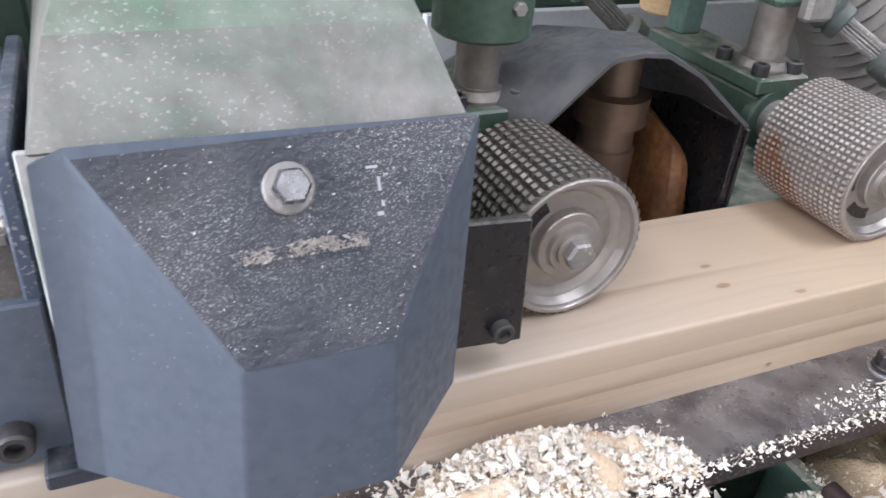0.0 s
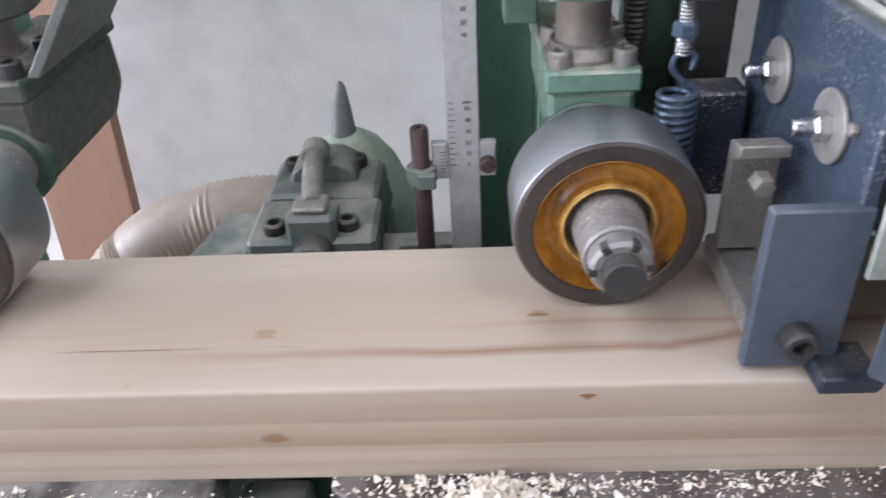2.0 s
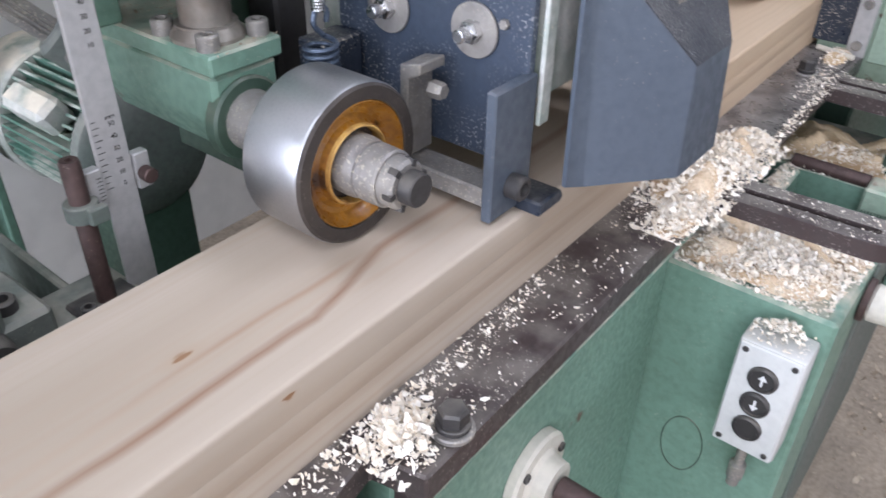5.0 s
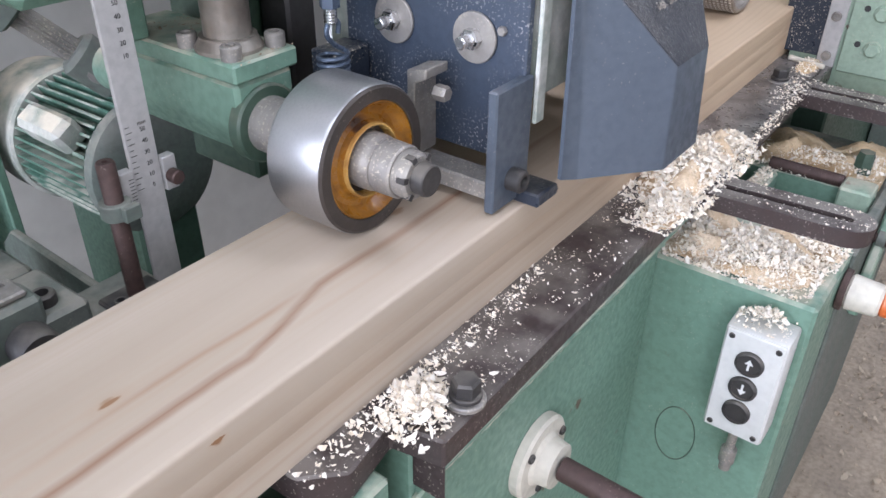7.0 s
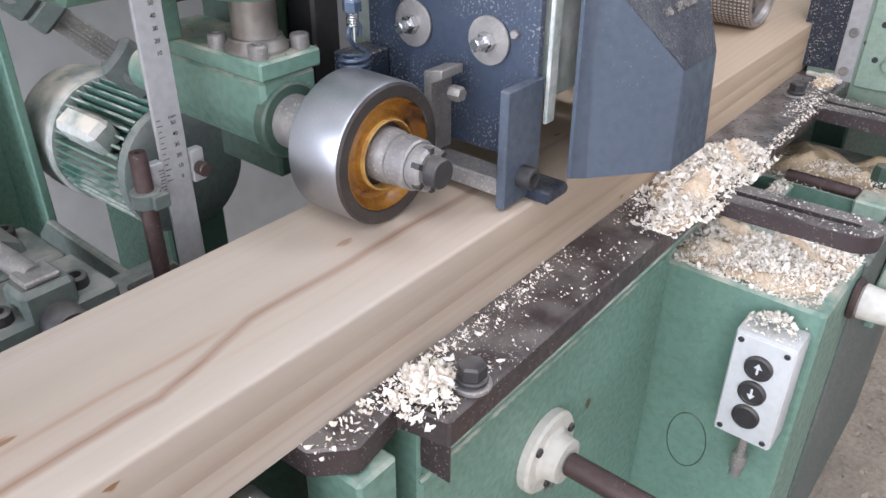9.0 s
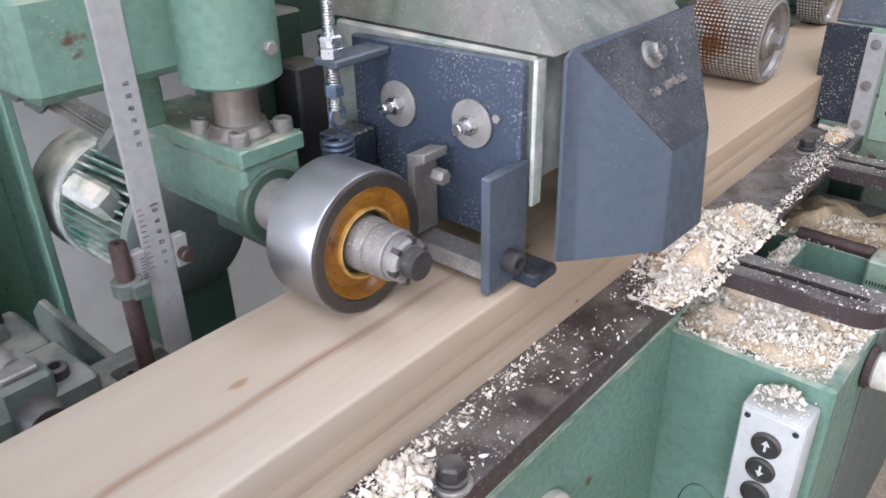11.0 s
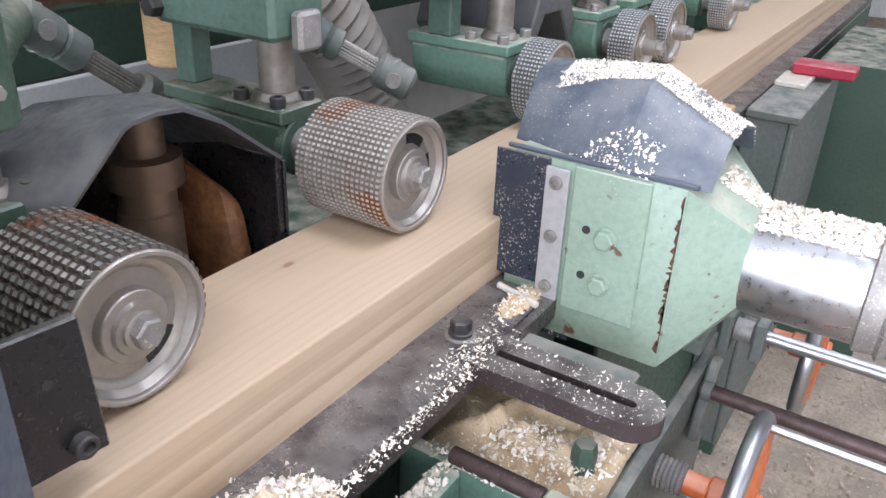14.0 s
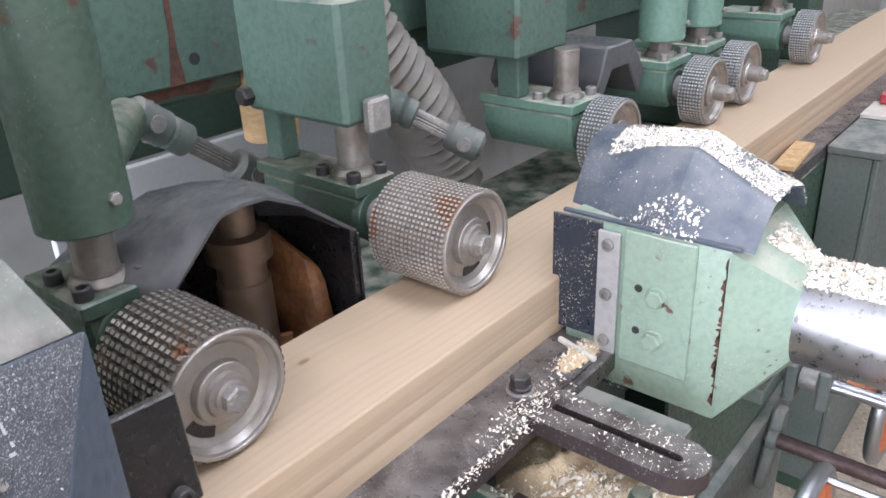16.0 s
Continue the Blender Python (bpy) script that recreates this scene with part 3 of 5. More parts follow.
# ---- machine bed ----
def machine_bed():
    t = thing("machine_bed", "green painted steel bed of a four-sided planer", "machine", (0.5, 0.5, 0))
    part("body_panel", box(-0.215, 0.243, 0.325, 0.54, 0.0, 0.822, 0.004), GREEN, t)
    part("switch_bay", box(0.246, 0.405, 0.146, 0.80, 0.0, 0.752, 0.004), GREEN, t)
    # Bay back, gap panel and well walls: interior shade put in as darker green.
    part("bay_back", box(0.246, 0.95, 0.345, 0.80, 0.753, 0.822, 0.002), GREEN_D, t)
    part("body_panel", box(-1.9, -0.42, 0.33, 0.54, 0.0, 0.822, 0.004), GREEN, t)
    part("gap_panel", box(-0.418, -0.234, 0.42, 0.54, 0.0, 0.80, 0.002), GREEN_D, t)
    part("gap_post", box(-0.370, -0.324, 0.335, 0.39, 0.0, 0.815, 0.003), GREEN_M, t)
    part("leg", box(-0.285, -0.245, 0.32, 0.38, 0.0, 0.822, 0.003), GREEN, t)
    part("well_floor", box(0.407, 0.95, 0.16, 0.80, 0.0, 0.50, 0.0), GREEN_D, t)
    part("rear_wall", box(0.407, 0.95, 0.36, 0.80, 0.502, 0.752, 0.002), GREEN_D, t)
    part("front_rail", box(0.407, 0.98, 0.142, 0.156, 0.1, 0.742, 0.003), GREEN_M, t)
    part("rail_ear", prism([(0.53, 0.58), (0.575, 0.58), (0.60, 0.64), (0.60, 0.72), (0.585, 0.73), (0.565, 0.68), (0.535, 0.65)], "y", 0.126, 0.14, 0.003), GREEN, t)
    part("rail_ear", prism([(0.85, 0.66), (0.90, 0.66), (0.915, 0.70), (0.915, 0.748), (0.895, 0.75), (0.87, 0.70)], "y", 0.126, 0.14, 0.003), GREEN_M, t)
    part("deck", box(0.407, 0.424, 0.157, 0.36, 0.52, 0.744, 0.003), GREEN, t)
    part("cross_rib", box(0.572, 0.588, 0.157, 0.36, 0.52, 0.746, 0.003), GREEN, t)
    part("long_rib", box(0.425, 0.571, 0.284, 0.312, 0.52, 0.744, 0.003), GREEN, t)
    part("block", box(0.545, 0.590, 0.158, 0.20, 0.70, 0.757, 0.003), GREEN_W, t)
    for i in range(9):
        part("worn_letter", box(0.5443, 0.5449, 0.163 + 0.0038 * i, 0.1652 + 0.0038 * i, 0.722, 0.7285, 0), GREEN_D, t)
    part("tray", box(0.589, 0.80, 0.157, 0.36, 0.52, 0.725, 0.002), GREEN_M, t)
    part("body_panel", box(0.99, 3.6, 0.31, 0.80, 0.0, 0.822, 0.004), GREEN_D, t)
    part("round_bar", cyl((0.578, 0.30, 0.752), (0.578, 0.2, 0.752), 0.009, 14), BROWN, t)
    part("round_bar", cyl((0.53, 0.283, 0.66), (0.53, 0.157, 0.66), 0.014, 14), DARK, t)
    part("tray_nut", hex_bolt((0.643, 0.19, 0.7255), (0, 0, 1), 0.013, 0.05), GREEN_D, t)
    part("oval_mark", tube([(0.2455, 0.262 + 0.026 * math.cos(a), 0.50 + 0.045 * math.sin(a)) for a in np.linspace(0, 6.283, 28)[:-1]], 0.0008, 6, closed=True), GREEN_D, t, "faint oval mark in the paint")
    part("apron", prism([(0.2985, 0.8222), (0.2955, 0.819), (0.3225, 0.772), (0.3245, 0.772), (0.3245, 0.8222)], "x", -0.213, 0.244, 0.0008), GREEN, t)
    part("end_block", box(-0.2155, -0.2135, 0.2955, 0.3245, 0.785, 0.8225, 0.0005), TABLE, t)
    part("weld", tube([(x, 0.3215, 0.772) for x in np.linspace(-0.22, 0.24, 70)], 0.0022, 6, ribs=0.0013), GREEN, t)
    return t


machine_bed()


def tables():
    global SLOT_BARS
    bm = prism([(-0.307, 0.53), (-0.302, 0.352), (-0.276, 0.327), (-0.226, 0.336), (-0.218, 0.294), (0.20, 0.296), (0.25, 0.293), (0.655, 0.290), (0.655, 0.53)], "z", 0.823, 0.85, 0.002)
    global BED
    BED = single("bed_table", bm, TABLE, "dark brown cast iron table strewn with chips", "machine table", "bed tables")
    bm = prism([(-0.378, 0.53), (-0.378, 0.345), (-0.395, 0.318), (-1.9, 0.318), (-1.9, 0.53)], "z", 0.823, 0.85, 0.002)
    single("bed_table", bm, TABLE_G, "dusty grey cast iron table with a chamfered corner", "machine table", "bed tables")
    bm = box(0.32, 0.74, 0.293, 0.362, 0.8505, 0.8525, 0.0006)
    single("wear_plate", bm, TABLE_S, "scraped dark steel wear plate lying on the table", "plate")
    bm = prism([(0.657, 0.56), (0.657, 0.285), (0.77, 0.285), (0.80, 0.33), (0.80, 0.56)], "z", 0.823, 0.849, 0.002)
    single("bed_table", bm, TABLE_S, "dark steel table piece beside the side head", "machine table", "bed tables")
    bm = prism([(0.962, 0.56), (0.962, 0.31), (3.6, 0.31), (3.6, 0.56)], "z", 0.823, 0.85, 0.002)
    single("bed_table", bm, TABLE_S, "long dark steel infeed table", "machine table", "bed tables")
    def slotted_bar(x, y1, w, end, skew):
        n = 14
        arc = [(x + w * math.cos(a), end + w * math.sin(a)) for a in np.linspace(0, -math.pi, n)]
        outer = [(x - w, y1), *arc[::-1], (x + w, y1)]
        inner = [(x - 0.005, y1 - 0.018), *[(x + 0.005 * math.cos(a), end + 0.005 * math.sin(a)) for a in np.linspace(-math.pi, 0, n)], (x + 0.005, y1 - 0.018)]
        b = bmesh.new()
        lo, hi = 0.836, 0.8545
        rows = [[b.verts.new((px_ + skew * (y1 - py_), py_, z)) for px_, py_ in ring] for z in (lo, hi) for ring in (outer, inner)]
        k = len(outer)
        for i in range(k):
            j = (i + 1) % k
            b.faces.new((rows[2][i], rows[2][j], rows[3][j], rows[3][i]))
            b.faces.new((rows[0][j], rows[0][i], rows[1][i], rows[1][j]))
            b.faces.new((rows[0][i], rows[0][j], rows[2][j], rows[2][i]))
            b.faces.new((rows[1][j], rows[1][i], rows[3][i], rows[3][j]))
        bmesh.ops.recalc_face_normals(b, faces=b.faces)
        return single("slotted_clamp_bar", b, TABLE, "dark slotted steel bar with a rounded end, strewn with chips", "clamp bar", "slotted bars")
    SLOT_BARS = [slotted_bar(0.622, 0.30, 0.03, 0.148, 0.0), slotted_bar(0.258, 0.305, 0.026, 0.148, 0.05)]
    bm = box(0.668, 0.70, 0.165, 0.30, 0.815, 0.836, 0.003)
    single("slide_bar", bm, GREEN_M, "dusty green slide bar under the side head", "bar")

    def table_bolt(x, y):
        t = thing("table_bolt", "dark hex bolt on a washer in the table", "bolt", (x, y, 0.85), "table bolts")
        part("washer", cyl((x, y, 0.8502), (x, y, 0.855), 0.0155, 20), STEEL_D, t)
        part("collar", cyl((x, y, 0.8552), (x, y, 0.86), 0.0125, 20), DARK, t)
        part("head", hex_bolt((x, y, 0.8602), (0, 0, 1), 0.011, 0.012), DARK, t)
    table_bolt(-0.176, 0.306)
    table_bolt(0.628, 0.327)
    table_bolt(0.25, 0.306)


tables()


# ---- timber ----
def timber():
    pts = [(0.509, 0.8502), (0.509, 0.9235), (0.507, 0.9255), (0.3632, 0.9255), (0.3617, 0.9251), (0.3606, 0.9243), (0.3601, 0.9232), (0.36, 0.9215), (0.36, 0.8995), (0.3602, 0.8985),
           (0.3602, 0.8975), (0.36, 0.8965), (0.36, 0.879), (0.3602, 0.8783), (0.3602, 0.8773), (0.36, 0.8765), (0.36, 0.8502)]
    bm = prism(pts, "x", -3.0, 6.5, 0.0)
    ob = part("timber", bm, WOOD)
    return tagged(ob, "long planed pine timber with knots and a brown streak", "timber")


TIMBER = timber()


# ---- feed rollers ----
def smooth_roller(cx):
    z = 0.985
    F, B = 0.433, 0.488
    ln = B - F
    t = thing("feed_roller", "smooth steel feed roller with an amber painted hub", "feed roller", (cx, 0.46, z), "smooth feed rollers")

    def along(profile, n=64):
        return lathe((cx, F, z), (cx, B, z), profile, n)
    part("tyre", along([(0.03, 0.05), (0.0003, 0.0502), (0.0003, 0.0565), (0.001, 0.0585), (0.003, 0.0595), (ln - 0.003, 0.0595), (ln, 0.057), (ln, 0.03)]), STEEL_R, t)
    part("rim", along([(0.03, 0.0467), (-0.0006, 0.0469), (-0.0012, 0.0477), (-0.0012, 0.0565), (0.0005, 0.0584), (0.003, 0.0584), (0.03, 0.0575)]), RING, t, "dark worn rim")
    part("hub", along([(0.02, 0.0465), (0.0, 0.0465), (-0.0004, 0.0458), (0.003, 0.0448), (0.0075, 0.042), (0.0105, 0.039), (0.0105, 0.035), (0.008, 0.0315), (0.003, 0.0298), (0.003, 0.0297), (0.02, 0.0297)]), YELLOW, t, "amber painted dished hub with rust")
    part("lip", along([(0.02, 0.0296), (0.0025, 0.0299), (0.0005, 0.0292), (0.0, 0.0282), (0.002, 0.027), (0.02, 0.0268)]), LIP, t, "pale amber lip")
    part("recess", along([(0.012, 0.0268), (0.009, 0.0266), (0.008, 0.021), (0.012, 0.02)], 40), RING, t, "dark brown recess")
    part("boss", along([(0.012, 0.0225), (-0.002, 0.0225), (-0.006, 0.0222), (-0.008, 0.0212), (-0.012, 0.0212), (-0.0125, 0.02), (-0.0145, 0.02), (-0.015, 0.0212), (-0.03, 0.0208), (-0.0315, 0.0195)], 40), STEEL_D, t, "grey turned boss")
    nut = lathe((cx, F - 0.0315, z), (cx, F - 0.045, z), [(0, 0.018), (0.003, 0.0185), (0.0105, 0.0182), (0.013, 0.016)], 32)
    part("nut", nut, STEEL_D, t)
    # Notches are dark blocks, not cuts: their shade comes from the colour.
    for k in range(6):
        a = k * math.pi / 3 + 0.4
        b = box(-0.0025, 0.0025, -0.0038, 0.0038, -0.0022, 0.0022, 0.0)
        bmesh.ops.transform(b, matrix=Matrix.Translation((cx + 0.0163 * math.cos(a), F - 0.0415, z + 0.0163 * math.sin(a))) @ Matrix.Rotation(-a, 4, "Y"), verts=b.verts)
        part("dark_notch_block", b, DARK, t)
    part("shaft", cyl((cx, F - 0.044, z), (cx, F - 0.056, z), 0.0122, 24), DARK, t, "dark shaft end")
    part("axle", cyl((cx, B - 0.001, z), (cx, 0.56, z), 0.024, 28), STEEL_D, t)
    return t


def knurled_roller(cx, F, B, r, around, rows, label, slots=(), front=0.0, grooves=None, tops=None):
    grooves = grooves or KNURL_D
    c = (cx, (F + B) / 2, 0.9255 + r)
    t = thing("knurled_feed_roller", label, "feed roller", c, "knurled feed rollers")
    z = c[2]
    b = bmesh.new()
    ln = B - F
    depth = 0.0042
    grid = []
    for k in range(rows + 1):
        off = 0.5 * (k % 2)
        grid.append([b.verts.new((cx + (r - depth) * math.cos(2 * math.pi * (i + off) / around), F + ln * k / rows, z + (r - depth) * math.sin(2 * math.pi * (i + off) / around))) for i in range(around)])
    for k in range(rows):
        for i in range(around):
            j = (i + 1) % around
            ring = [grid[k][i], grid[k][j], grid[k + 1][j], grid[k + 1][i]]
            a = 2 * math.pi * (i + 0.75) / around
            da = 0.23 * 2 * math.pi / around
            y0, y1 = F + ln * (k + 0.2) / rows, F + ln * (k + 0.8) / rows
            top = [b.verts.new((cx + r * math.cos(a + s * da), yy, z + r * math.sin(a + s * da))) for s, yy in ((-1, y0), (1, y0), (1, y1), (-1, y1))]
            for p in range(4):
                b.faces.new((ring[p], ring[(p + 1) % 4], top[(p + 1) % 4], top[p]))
            # Bright tops on dark grooves, gap shade set by material index.
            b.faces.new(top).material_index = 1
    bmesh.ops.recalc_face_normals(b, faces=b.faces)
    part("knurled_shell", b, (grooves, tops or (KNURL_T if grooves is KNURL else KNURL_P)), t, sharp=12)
    rim = lathe((cx, F, z), (cx, B, z), [(0.016, r * 0.86), (-0.0005, r * 0.87), (-0.0018, r * 0.885), (-0.002, r - 0.0042), (-0.0008, r - 0.003), (0.001, r - 0.003), (0.016, r - 0.004)], 64)
    part("rim", rim, KNURL_F, t)
    part("web", lathe((cx, F, z), (cx, B, z), [(0.02, 0.0002), (0.012, 0.0002), (0.012, r * 0.46), (0.0125, r * 0.5), (0.0125, r * 0.68), (0.009, r * 0.74), (0.008, r * 0.80), (0.002, r * 0.865), (0.02, r * 0.87)], 48), KNURL_F, t)
    part("hub", lathe((cx, F, z), (cx, B, z), [(0.0125, r * 0.46), (0.004, r * 0.455), (0.003, r * 0.44), (0.003, r * 0.34), (-0.001, r * 0.32), (-0.001, r * 0.24), (-0.004 - front, r * 0.24), (-0.005 - front, r * 0.2)], 36), KNURL_F, t)
    part("nut", lathe((cx, F - 0.004 - front, z), (cx, F - 0.014 - front, z), [(0, r * 0.2), (0.008, r * 0.2), (0.01, r * 0.17)], 6), STEEL_D, t)
    # Each slot is a solid black inset; its inner shade is only colour.
    for mid in slots:
        a0 = radians(mid) - 0.4
        pts = [(cx + rr * math.cos(a), z + rr * math.sin(a)) for rr, seq in ((r * 0.715, np.linspace(a0, a0 + 0.8, 9)), (r * 0.52, np.linspace(a0 + 0.8, a0, 9))) for a in seq]
        part("slot", prism(pts, "y", F + 0.0118, F + 0.016, 0), BLACK, t, "black kidney-shaped inset for the shaded slot")
    part("back_disc", cyl((cx, B - 0.004, z), (cx, B + 0.001, z), r - 0.0035, 48), KNURL_F, t)
    part("axle", cyl((cx, B, z), (cx, B + 0.05, z), r * 0.36, 24), STEEL_D, t)
    return t


ROLLERS = [smooth_roller(-0.124), smooth_roller(-0.560)]
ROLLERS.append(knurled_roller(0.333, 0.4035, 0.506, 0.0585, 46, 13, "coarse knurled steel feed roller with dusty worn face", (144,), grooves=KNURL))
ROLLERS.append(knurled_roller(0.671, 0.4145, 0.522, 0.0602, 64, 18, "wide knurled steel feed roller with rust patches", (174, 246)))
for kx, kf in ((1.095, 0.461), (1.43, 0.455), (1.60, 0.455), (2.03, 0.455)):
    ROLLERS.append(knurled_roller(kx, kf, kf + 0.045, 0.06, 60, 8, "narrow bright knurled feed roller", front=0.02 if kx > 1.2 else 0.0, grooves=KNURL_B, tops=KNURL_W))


# ---- roller carriers ----
PLATES = []


def carrier(cx, front, back, label, dark=False, width=0.105, column=True, col_x=0.0, top=1.042, cap=1.09, shift=0.0, drive=None):
    """The gearbox block over a feed roller, its guide pillar and the column sleeve above."""
    g = {0: GREEN, 1: GREEN_O, 2: GREEN_K}[int(dark)]
    x0, x1 = cx - width / 2 + shift, cx + width / 2 + shift
    t = thing("roller_carrier", label, "roller carrier", (cx, (front + back) / 2, 0.93), "roller carriers")
    PLATES.append(part("cover_plate", box(x0, x1, front - 0.004, back, top - 0.016, top, 0.002), g, t))
    part("gearbox", prism([(x0 + 0.003, top - 0.0165), (x1 - 0.003, top - 0.0165), (x1 - 0.003, 0.99), (x1 - 0.018, 0.955), (x0 + 0.022, 0.952), (x0 + 0.003, 0.985)], "y", front, back - 0.005, 0.004), g, t)
    part("bearing_ring", cyl((cx, front - 0.004, 0.985), (cx, front + 0.01, 0.985), 0.034, 32, 0.002), GREEN_D, t)
    py = front + 0.035
    px_ = cx + col_x
    part("flange", lathe((px_, py, top), (px_, py, top + 0.012), [(0, 0.028), (0.003, 0.028), (0.01, 0.0235), (0.012, 0.0235)], 32), PILLAR, t)
    part("pillar", cyl((px_, py, top + 0.006), (px_, py, cap + 0.02), 0.0195, 28), PILLAR, t, "greasy brown guide pillar")
    for bx, by in ((x0 + 0.011, front + 0.01), (x1 - 0.011, front + 0.01), (x0 + 0.011, front + 0.064), (x1 - 0.011, front + 0.064)):
        part("bolt", socket_bolt((bx, by, top), (0, 0, 1), 0.0085, 0.012), STEEL_D if not dark else DARK, t)
    if column:
        part("column", lathe((px_, py, cap), (px_, py, 1.6), [(0, 0.038), (0.003, 0.042), (0.30, 0.042), (0.51, 0.042)], 36), g, t)
        part("screw", hex_bolt((px_ + 0.01, py - 0.041, cap + 0.03), (0, -1, 0), 0.006, 0.006), STEEL_D, t)
    if drive:
        part("drive_stub", cyl(drive[0], drive[1], 0.024, 24, 0.004), g, t)
    return t


carrier(-0.124, 0.551, 0.72, "green gearbox of a feed roller with guide pillar", width=0.068, shift=0.004, drive=((-0.118, 0.69, 0.985), (-0.106, 0.80, 0.975)))
carrier(-0.560, 0.551, 0.72, "dusty grey-green gearbox of a feed roller", 2, width=0.068, top=1.05)
carrier(0.338, 0.555, 0.66, "dark green gearbox block of a feed roller", True, width=0.08, top=1.03, cap=1.085, drive=((0.36, 0.62, 1.112), (0.505, 0.80, 1.112)))
carrier(0.671, 0.567, 0.748, "olive green gearbox with dusty top plate", True, width=0.066, column=False, top=1.03, cap=1.085, col_x=0.004)
carrier(1.10, 0.53, 0.70, "olive green gearbox of a narrow feed roller", 0, width=0.09, top=1.035, cap=1.09, column=False)
for kx in (1.43, 1.60, 2.03):
    carrier(kx, 0.53, 0.68, "green gearbox of a narrow feed roller", width=0.10, top=1.04, cap=1.07)


# ---- top head and its chip hood ----
def chip_hood():
    t = thing("chip_hood", "blue-grey faceted sheet steel chip hood", "hood", (0.11, 0.32, 0.93))
    A, B, C, D = (0.022, 0.344, 1.119), (0.216, 0.343, 1.122), (0.079, 0.283, 1.034), (0.153, 0.285, 1.032)
    E, F, G, H = (0.075, 0.279, 0.946), (0.154, 0.280, 0.943), (0.014, 0.328, 0.946), (0.214, 0.339, 0.945)
    A2, G2 = (0.007, 0.343, 1.117), (0.0, 0.337, 0.948)
    part("hood_shell", hull([A, B, C, D, E, F, G, H, A2, G2], [(0, 1, 3, 2), (2, 3, 5, 4), (0, 2, 4, 6), (1, 7, 5, 3), (8, 0, 6, 9)], 0.004, 0.0022, seg=2), BLUE, t)
    nf = Vector((0, -0.835, 0.55)).normalized() * 0.0012
    inset = [Vector(A).lerp(Vector(D), 0.012), Vector(B).lerp(Vector(C), 0.012), Vector(D).lerp(Vector(A), 0.012), Vector(C).lerp(Vector(B), 0.012)]
    global HOOD_FACE
    HOOD_FACE = part("grimy_face", hull([tuple(v + nf) for v in inset] + [tuple(v - nf) for v in inset], [(0, 1, 2, 3), (4, 5, 6, 7), (0, 1, 5, 4), (1, 2, 6, 5), (2, 3, 7, 6), (3, 0, 4, 7)]), BLUE_F, t, "grimy sloping face with fine dust and painted sparkle")
    nb = Vector((0, -0.83, 0.55)).normalized()
    p = Vector((0.113, 0.3285, 1.100))
    part("bolt", hex_bolt(p - nb * 0.002, nb, 0.0092, 0.014), STEEL, t, "bright hex bolt")
    part("washer", cyl(tuple(p - nb * 0.003), tuple(p + nb * 0.002), 0.0125, 20), STEEL_D, t)
    part("weld", lathe(tuple(p + Vector((-0.014, 0, -0.003)) - nb * 0.004), tuple(p + Vector((-0.014, 0, -0.003)) + nb * 0.004), [(0, 0.011), (0.003, 0.0095), (0.0045, 0.004)], 14), BLUE_F, t)
    for dx, ln, dz, w in ((-0.001, 0.0014, 0.004, 0.003), (0.0015, 0.007, -0.003, 0.0007), (0.002, 0.003, -0.011, 0.0008), (0.0, 0.002, -0.015, 0.0016)):
        q = Vector((0.155 + dx, 0.3295, 1.1 + dz))
        q.y += dz * 0.66
        part("chalk_mark", box(q.x - w, q.x + w, q.y - 0.0013, q.y + 0.0013, q.z - ln / 2, q.z + ln / 2, 0, turn=(-34, 0, 0)), SPECK, t, "white chalk mark")
    return t


chip_hood()


def hood_housing():
    t = thing("head_housing", "dusty green housing of the top cutter head", "housing", (0.1, 0.45, 1.01))
    part("side_wall", box(0.006, 0.208, 0.370, 0.60, 1.008, 1.114, 0.003), GREEN_F, t, "chip-dusted pale green side")
    part("edge_strip", box(0.0005, 0.0135, 0.3655, 0.3695, 0.99, 1.1135, 0.0008), PALE, t, "pale dusty strip between plate and hood")
    n = 24
    rect = []
    for i in range(n):
        a = 2 * math.pi * i / n + math.pi / 4
        c, s = math.cos(a), math.sin(a)
        k = max(abs(c), abs(s))
        rect.append((0.110 + 0.1035 * c / k, 0.484 + 0.130 * s / k, 1.1175))
    mid = [(0.108 + (p[0] - 0.107) * 0.88, 0.49 + (p[1] - 0.478) * 0.80, 1.157) for p in rect]
    ring = [(0.112 + 0.070 * math.cos(2 * math.pi * i / n + math.pi / 4), 0.515 + 0.070 * math.sin(2 * math.pi * i / n + math.pi / 4), 1.245) for i in range(n)]
    around = [(i, (i + 1) % n, n + (i + 1) % n, n + i) for i in range(n)]
    part("skirt", hull(rect + mid, around, 0.002), GREEN_B, t, "lower skirt caked with brown dust", sharp=25)
    part("transition", hull(mid + ring, around, 0.002), GREEN_H, t, "green sheet transition with dusty streaks", sharp=25)
    part("duct_pipe", lathe((0.112, 0.515, 1.244), (0.112, 0.515, 2.4), [(0, 0.070), (0.01, 0.073), (0.012, 0.068), (1.1, 0.068)], 36), STEEL, t, "bare metal extraction pipe")
    return t


hood_housing()


